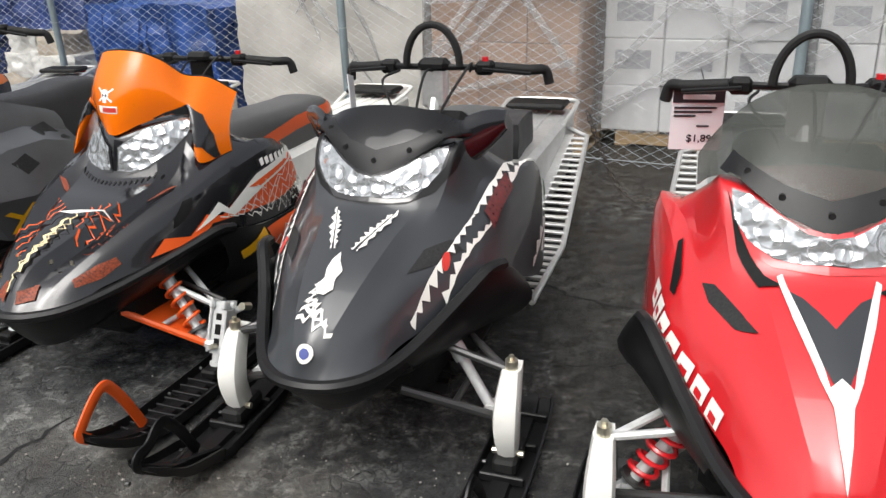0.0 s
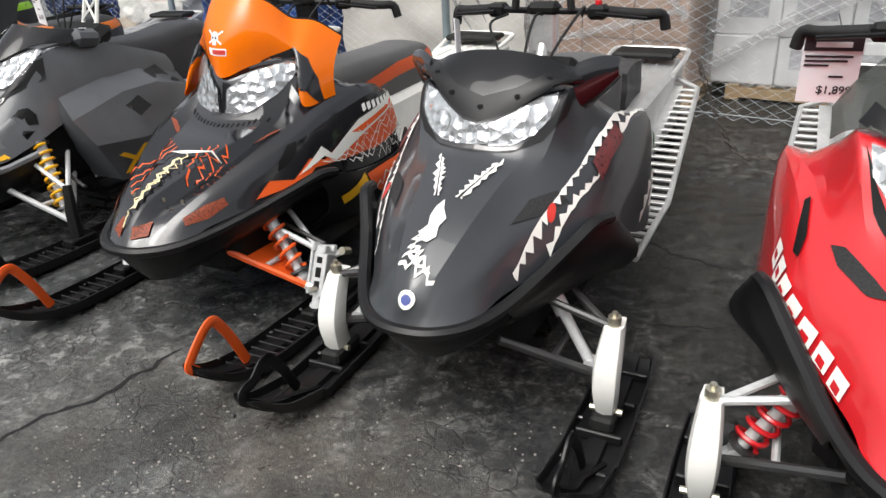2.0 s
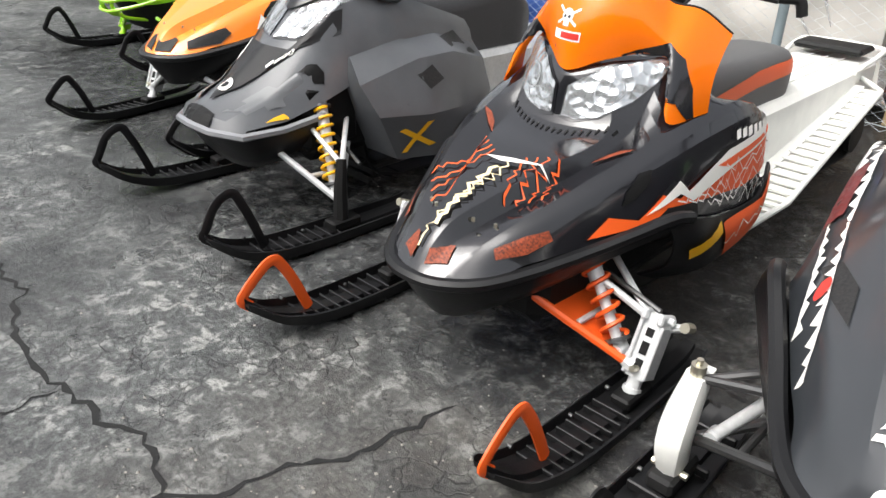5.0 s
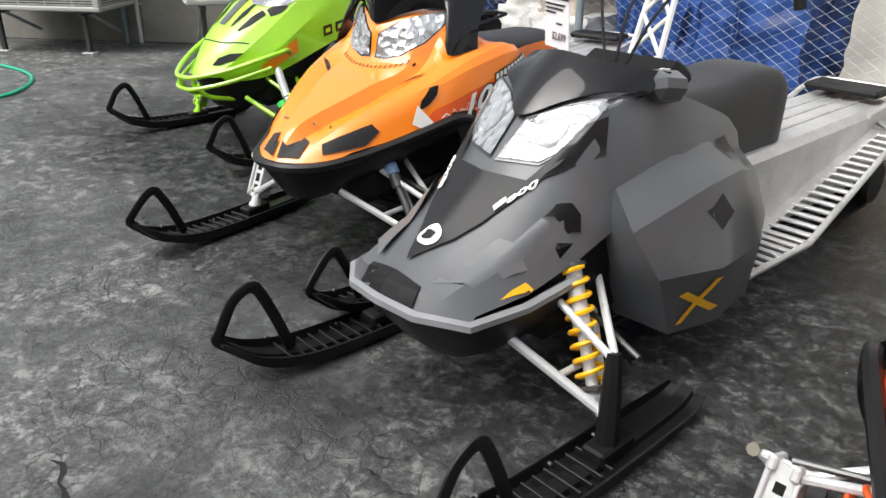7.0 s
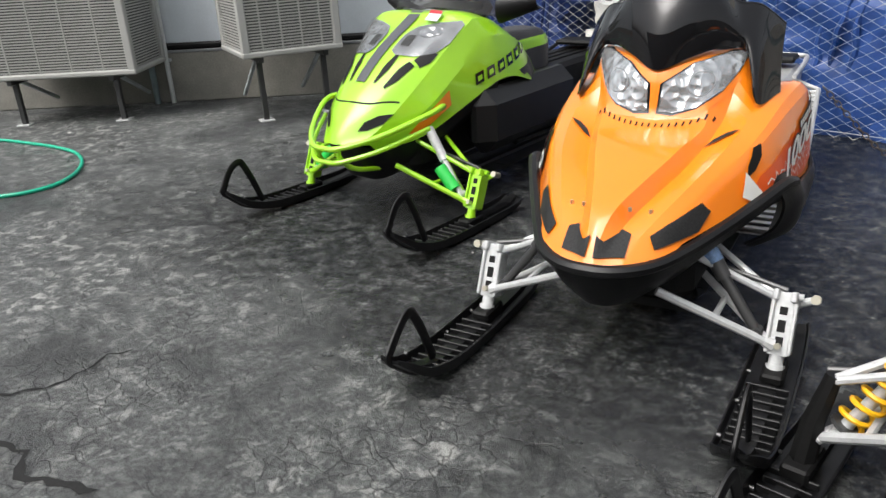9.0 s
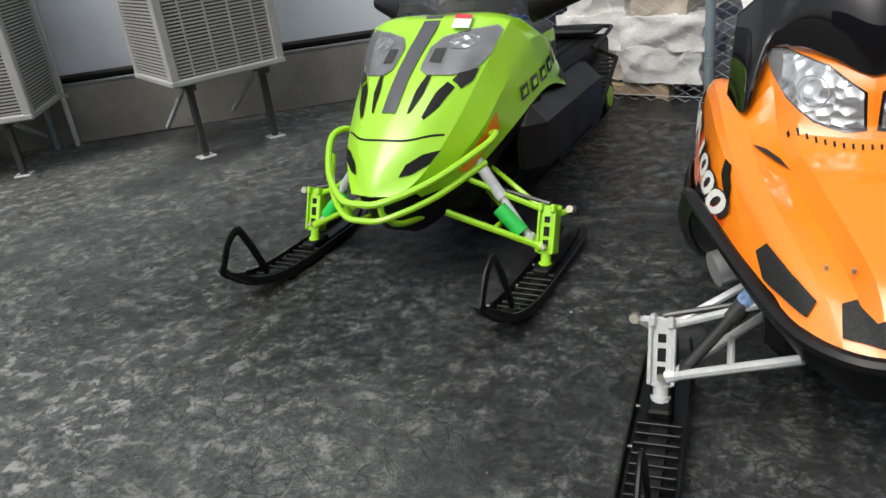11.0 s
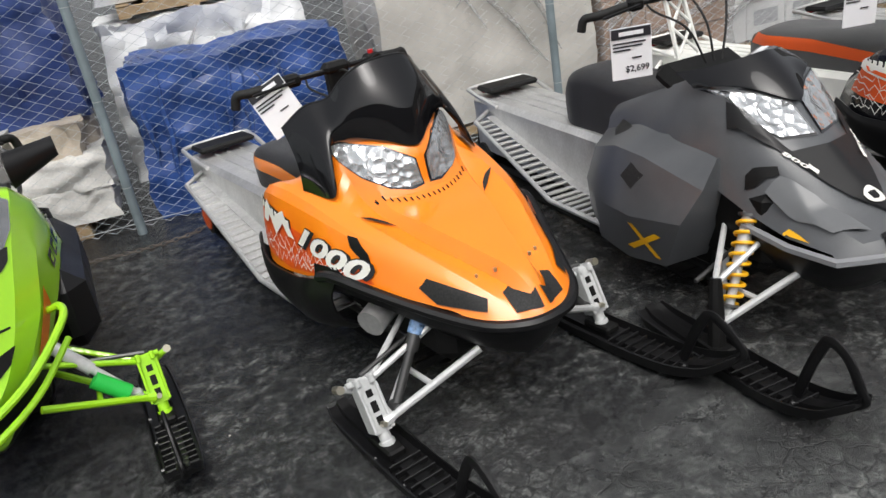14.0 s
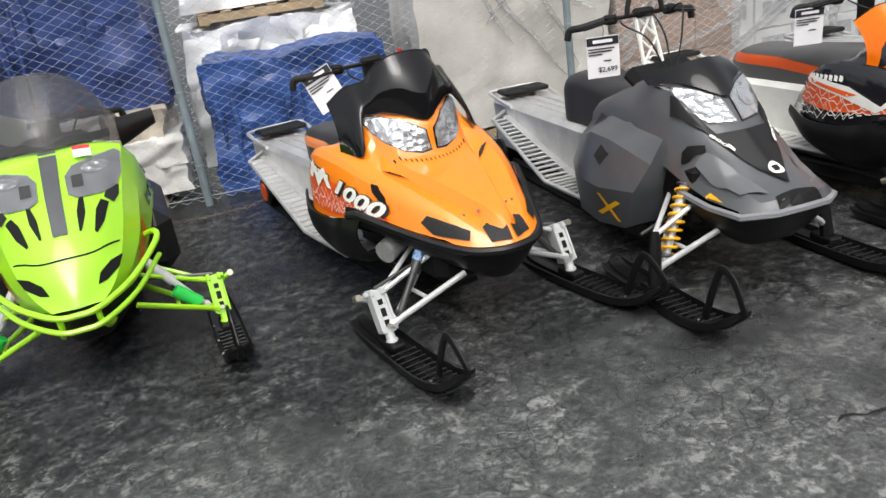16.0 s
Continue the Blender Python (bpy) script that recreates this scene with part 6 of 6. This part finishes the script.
def build_faceted(name_label, m):
    sled = thing("snowmobile", name_label, "snowmobile", m, "row of snowmobiles")
    hood = lined(FACET, (1, 2), 1, 1)
    pod = grid([[Vector(p) for p in row] for row in FACET_POD])
    tree = skin(join(hood, pod, mirrored(pod)))
    for half in (pod, mirrored(pod)):
        part("side_panel", thick(half, 0.008), GREY_PLASTIC, sled, "faceted grey side panel", edge=27)
    part("hood", hood, GREY_PLASTIC, sled, "faceted grey plastic body panels", edge=27)
    lip = [(0, .4, .455), (.13, .385, .45), (.245, .3, .435), (.275, .12, .44), (.29, -.08, .47)]
    pts = [(-x, y, z) for x, y, z in reversed(lip[1:])] + lip
    part("bumper_lip", tube(pts, 0.017, 6), GREY_LIGHT, sled, "pale grey nose trim")
    part("belly_pan", belly_shape(lip, 0.19), BLACK, sled, "black belly pan")
    dash_and_core(sled, -.6, .9)
    part("nose_grille", laid(tree, [(-.11, .39), (.11, .39), (.1, .335), (-.1, .335)], "top", 0.006, 2), BLACK_MATT, sled, "dark nose grille", False)
    part("hood_blade", laid(tree, [(0, .3), (.1, .12), (.235, -.22), (.21, -.25), (.13, -.02), (.0, .02), (-.13, -.02), (-.21, -.25), (-.235, -.22), (-.1, .12)], "top", 0.01, 3), BLACK, sled, "dark raised hood panel")
    both(tree, sled, "brow_panel", [(.11, .31), (.2, .24), (.235, .08), (.245, -.02), (.2, .0), (.15, .12)], "top", GREY_LIGHT_BODY, "lighter grey brow panel", 0.007, 3)
    both(tree, sled, "panel_gap", [(.2, .0), (.25, -.06), (.262, -.1), (.25, -.11), (.19, -.02)], "top", BLACK_MATT, "", 0.006, 2)
    ring = [(.033 * math.cos(t), .215 + .033 * math.sin(t)) for t in [i * math.pi / 10 for i in range(20)]]
    part("badge", laid(tree, ring, "top", 0.014, 2), WHITE_DECAL, sled, "round pale badge")
    part("badge_mark", laid(tree, [(-.012, .2), (.016, .2), (.016, .23), (.0, .235), (-.012, .222)], "top", 0.016, 1), BLACK, sled)
    for k in (1, -1):
        num = lettering("800", 0.032, 0.2, 0.0008)
        w = max(p[0] for p in num[0])
        if k < 0:
            put = lambda a, b: (-.13 - .04 * a / w + b * 0.5, .06 - .085 * a / w - b * 0.25)
        else:
            put = lambda a, b: (.17 - .04 * a / w - b * 0.5, -.025 + .085 * a / w - b * 0.25)
        part("number", laid_mesh(tree, num, put, "top", 0.016), WHITE_DECAL, sled, "white engine size number")
        part("number_mark", laid(tree, [(k * .1, .075), (k * .112, .08), (k * .125, .045), (k * .113, .04)], "top", 0.016, 1), WHITE_DECAL, sled)
    lamp_poly = [(.015, .765), (.13, .768), (.185, .82), (.205, .925), (.12, .905), (.025, .86)]
    headlamp(sled, tree, lamp_poly)
    # low screen
    low = [(0, -.115, .87), (.1, -.2, .915), (.19, -.27, .945), (.235, -.4, .93)]
    high = [(0, -.3, 1.03), (.1, -.33, 1.015), (.19, -.4, .995), (.24, -.5, .98)]
    scr = screen_surface(low, high, 0.02)
    part("windshield", thick(scr, 0.005), SMOKE_DARK, sled, "low black visor windshield")
    for view in ("right", "left"):
        part("side_vent", laid(tree, [(-.5, .6), (-.6, .63), (-.66, .56), (-.56, .53)], view, 0.009, 2), MESH_GRILLE, sled, "mesh side vent")
        part("side_vent", laid(tree, [(-.42, .52), (-.48, .52), (-.48, .42), (-.43, .42)], view, 0.006, 1), BLACK_MATT, sled)
        part("shoulder_panel", laid(tree, [(-.72, .7), (-.9, .72), (-1.02, .6), (-.85, .6)], view, 0.008, 1), BLACK, sled)
        part("lower_panel", laid(tree, [(-.35, .3), (-.6, .36), (-.95, .4), (-1.0, .3), (-.6, .245), (-.38, .27)], view, 0.006, 2), BLACK, sled, "black lower side panel")
        part("amber_marker", laid(tree, [(.28, .445), (.1, .5), (.08, .475), (.12, .45), (.26, .415)], view, 0.009, 2), YELLOW, sled, "yellow side reflector")
        for q in ([(-.38, .37), (-.41, .38), (-.58, .28), (-.55, .27)], [(-.4, .26), (-.43, .26), (-.55, .4), (-.52, .4)]):
            part("cross_mark", laid(tree, q, view, 0.012, 2), YELLOW, sled, "yellow brush-stroke cross")
    for sx in (1, -1):
        part("wheel_arch", box((sx * .2, -.14, .45), (.13, .3, .3), 0.03), BLACK_MATT, sled, smooth=False)
        build_ski(sled, sx * 0.5, BLACK, BLACK, 0.16, 0.64, 0.2)
        build_front_leg(sled, sx, 1.0, "post", BLACK_MATT, PALE_METAL, PALE_METAL, YELLOW, PALE_METAL, 0.22)
    part("gauge_housing", moved(box((0, 0, 0), (.14, .16, .09), 0.03), pose(-.2, -.5, .93, 10, 20, 0)), GREY_PLASTIC, sled, "grey instrument pod", smooth=False)
    part("gauge_label", moved(box((0, 0, 0.048), (.07, .04, .004), 0), pose(-.2, -.5, .93, 10, 20, 0)), PAPER, sled, smooth=False)
    build_rear(sled, -2.65, ALUMINIUM, VINYL, 0.88, 1.0, None, 0.05, None)
    build_bars(sled, -.8, 1.22, WHITE_PLASTIC, 0.36, strap=True, lattice=True, red_switch=False)
    return sled


# --- the lime race sled with a tall smoked screen ---
RACER = (
    [(0, .33, .46), (0, .3, .52), (0, .22, .62), (0, .11, .73), (0, -.08, .87), (0, -.32, .99), (0, -.42, 1.035), (0, -.7, 1.0), (0, -1.1, .8)],
    [(.05, .32, .46), (.08, .27, .515), (.12, .19, .61), (.16, .07, .715), (.2, -.12, .855), (.22, -.33, .985), (.22, -.43, 1.035), (.2, -.7, .98), (.15, -1.1, .78)],
    [(.11, .3, .455), (.175, .21, .51), (.225, .11, .595), (.262, -.02, .695), (.295, -.19, .825), (.335, -.38, .965), (.335, -.48, 1.0), (.3, -.72, .94), (.2, -1.1, .74)],
    [(.15, .23, .45), (.23, .12, .49), (.285, .01, .555), (.325, -.11, .63), (.355, -.27, .745), (.385, -.46, .87), (.39, -.58, .9), (.37, -.8, .85), (.27, -1.12, .68)],
    [(.16, .2, .42), (.245, .06, .43), (.3, -.06, .46), (.335, -.19, .51), (.385, -.36, .59), (.42, -.55, .66), (.43, -.7, .66), (.42, -.9, .6), (.32, -1.14, .54)],
)


def build_racer(name_label, m):
    sled = thing("snowmobile", name_label, "snowmobile", m, "row of snowmobiles")
    hood = lined(RACER, (2, 3))
    tree = skin(hood)
    part("hood", hood, LIME, sled, "glossy lime green hood", edge=14)
    lip = [(0, .33, .465), (.09, .29, .455), (.14, .19, .425), (.22, .05, .43), (.3, -.12, .475), (.385, -.36, .59), (.42, -.55, .66)]
    part("belly_pan", belly_shape(lip, 0.2), BLACK, sled, "black belly pan")
    dash_and_core(sled, -.75, .98)
    headlamp_polys = [(.065, .87), (.1, .852), (.2, .842), (.275, .85), (.31, .89), (.33, .97), (.305, .99), (.2, .985), (.1, .967), (.063, .935)]
    for k in (1, -1):
        p = [(a * k, b) for a, b in headlamp_polys]
        lamp = part("headlamp", laid(tree, p, "front", 0.005, 3), LAMP_GREY, sled, "grey headlamp behind a clear lens")
        part("lens", laid(tree, p, "front", 0.016, 3), LENS_DARK, lamp)
        part("reflector", laid(tree, [(k * (.2 + .06 * math.cos(t)), .945 + .022 * math.sin(t)) for t in [i * math.pi / 7 for i in range(14)]], "front", 0.008, 2), LAMP, lamp)
        part("reflector", laid(tree, [(k * .09, .89), (k * .14, .885), (k * .14, .93), (k * .09, .93)], "front", 0.008, 2), BLACK_MATT, lamp)
    part("centre_stripe", laid(tree, [(-.042, -.4), (.042, -.4), (.032, .1), (-.032, .1)], "top", 0.006, 3), GREY_PLASTIC, sled, "dark centre stripe")
    both(tree, sled, "hood_vent", [(.08, .09), (.085, .0), (.105, -.07), (.125, -.08), (.12, .0), (.09, .085)], "top", BLACK_MATT, "black hood vent")
    both(tree, sled, "hood_vent", [(.14, .08), (.165, -.02), (.195, -.075), (.225, -.075), (.19, .02), (.15, .085)], "top", BLACK_MATT)
    both(tree, sled, "hood_vent", [(.21, -.09), (.235, -.15), (.285, -.2), (.275, -.15), (.245, -.09)], "top", MESH_GRILLE)
    seam = [(-.23, .07), (-.12, .165), (0, .195), (.12, .165), (.23, .07)]
    part("panel_gap", strip_film(tree, [(p.x, p.y) for p in curve_through([(x, y, 0) for x, y in seam], 10)] + [(p.x, p.y - .006) for p in reversed(curve_through([(x, y, 0) for x, y in seam], 10))], "top", 0.003), BLACK_MATT, sled)
    both(tree, sled, "nose_opening", [(.1, .52), (.14, .522), (.2, .55), (.225, .592), (.17, .588), (.12, .562)], "front", BLACK_MATT, "black nose opening")
    both(tree, sled, "amber_reflector", [(.05, .48), (-.03, .555), (-.2, .665), (-.21, .585), (.0, .465)], "side", AMBER, "amber side reflector")
    for view, a in (("right", -1), ("left", 1)):
        for i in range(7):
            y = -.38 - i * .085
            part("maker_mark", laid(tree, [(y, .66 + i * .02), (y - .06, .675 + i * .02), (y - .06, .735 + i * .02), (y, .72 + i * .02)], view, 0.007, 1), BLACK_GLOSS, sled, "black block lettering shape")
            part("maker_mark_counter", laid(tree, [(y - .014, .678 + i * .02), (y - .046, .688 + i * .02), (y - .046, .715 + i * .02), (y - .014, .705 + i * .02)], view, 0.009, 1), LIME, sled)
        part("black_flank", laid(tree, [(-.35, .55), (-.7, .68), (-1.05, .72), (-1.08, .4), (-.5, .4)], view, 0.005, 3), BLACK, sled, "black lower flank")
    # tube bumper
    for z, r in ((.5, .015), (.43, .013)):
        path = [(-.33, -.15, z + .08), (-.385, -.09, z + .105), (-.38, .02, z + .085), (-.25, .24, z + .01), (-.1, .385, z - .035), (0, .4, z - .045), (.1, .385, z - .035), (.25, .24, z + .01), (.38, .02, z + .085), (.385, -.09, z + .105), (.33, -.15, z + .08)]
        if z < .45:
            path = path[2:9]
        part("bumper_tube", tube(curve_through(path, 5), r, 8), LIME, sled, "lime tubular bumper")
    for k in (1, -1):
        part("bumper_tube", tube(curve_through([(k * .08, .385, .45), (k * .08, .37, .4), (k * .1, .28, .33), (k * .12, .0, .28)], 5), 0.014, 8), LIME, sled)
        part("side_box", box((k * .38, -.86, .45), (.2, 1.0, .36), 0.09), BLACK, sled, "black side cover", smooth=False)
    low = [(0, -.41, 1.04), (.1, -.43, 1.05), (.2, -.47, 1.04), (.29, -.55, 1.01), (.35, -.67, .98), (.38, -.78, .96)]
    high = [(0, -.66, 1.4), (.1, -.665, 1.39), (.2, -.69, 1.34), (.28, -.74, 1.23), (.34, -.79, 1.11), (.38, -.85, 1.06)]
    scr = screen_surface(low, high, 0.06)
    screen = part("windshield", thick(scr, 0.004), SMOKE, sled, "tall smoked windshield")
    st = skin(scr)
    part("screen_base", laid(st, [(-.3, 1.03), (-.1, 1.045), (0, 1.03), (.1, 1.045), (.3, 1.03), (.3, 1.07), (.1, 1.09), (0, 1.06), (-.1, 1.09), (-.3, 1.07)], "front", 0.004, 3), BLACK, screen)
    part("screen_crease", laid(st, [(-.008, 1.08), (.008, 1.08), (.006, 1.38), (-.006, 1.38)], "front", 0.003, 2), BLACK, screen)
    part("card_behind_screen", box((.17, -.78, 1.12), (.12, .004, .15), 0, Matrix.Rotation(radians(-25), 4, "Y")), PAPER, sled, smooth=False)
    part("hang_tag", laid(tree, [(-.2, 1.025), (-.12, 1.03), (-.12, .985), (-.2, .98)], "front", 0.02, 1), PAPER, sled, "white hang tag with a red edge")
    part("hang_tag_edge", laid(tree, [(-.2, 1.025), (-.12, 1.03), (-.12, 1.018), (-.2, 1.013)], "front", 0.022, 1), RED, sled)
    for k in (1, -1):
        guard = [[Vector((k * (.34 + .2 * s), -.7 - .1 * s + .05 * math.cos(t), 1.02 + .04 * s + (.07 - .035 * s) * math.sin(t))) for t in [i * math.pi / 6 - math.pi / 2 for i in range(7)]] for s in (0, .25, .5, .75, 1)]
        part("hand_guard", thick(grid(guard), 0.01), BLACK, sled, "black hand guard")
    for sx in (1, -1):
        build_ski(sled, sx * 0.6, BLACK, BLACK, 0.15, 0.62, 0.19)
        build_front_leg(sled, sx, 1.2, "frame", LIME, LIME, LIME, None, PALE_METAL, 0.22)
        part("shock_cover", tube([(sx * .5, -.01, .2), (sx * .4, -.02, .3)], 0.034, 12), GREEN, sled, "green shock cover")
    build_rear(sled, -2.4, BLACK_MATT, VINYL, 0.88, 1.0, LIME, 0.0, LIME, rack=False)
    build_bars(sled, -.95, 1.12, BLACK_MATT, 0.36, strap=False)
    return sled


build_mountain("orange snowmobile with a beak hood and dark windshield", sled_pose(-3.56, 4.8, .04, -1), True)
build_mountain("black and orange snowmobile with an orange windshield", sled_pose(-.93, 3.95, -.14, -.99), False)
build_trail("charcoal snowmobile with torn white stripe graphics", sled_pose(.3, 3.55, -.12, -.99), False)
build_trail("bright red snowmobile with a scuffed windshield", sled_pose(1.56, 3.16, -.08, -.99), True)
build_faceted("grey faceted snowmobile with yellow springs", sled_pose(-2.386, 4.33, -.174, -.985))
build_racer("lime green race snowmobile with a tall windshield", sled_pose(-5.26, 5.71, -.09, -.99))
price_card(look((1.335, 4.16, 1.1), (1.335, 5.16, 1.25)) @ pose(0, 0, 0, -90, 0, 0), "$1,899")
price_card(look((-2.6, 5.03, 1.17), (-1.9, 6.2, 1.25)) @ pose(0, 0, 0, -90, 0, 0), "$2,699")
price_card(look((-3.9, 5.75, 1.2), (-3.3, 6.7, 1.0), 25) @ pose(0, 0, 0, -90, 0, 0), "")
price_card(look((-1.16, 4.94, 1.08), (-0.7, 5.8, 1.15)) @ pose(0, 0, 0, -90, 0, 0), "")
price_card(look((0.06, 4.43, 1.1), (1.0, 4.62, 1.15), 12) @ pose(0, 0, 0, -90, 0, 0), "", 0.2, 0.15)
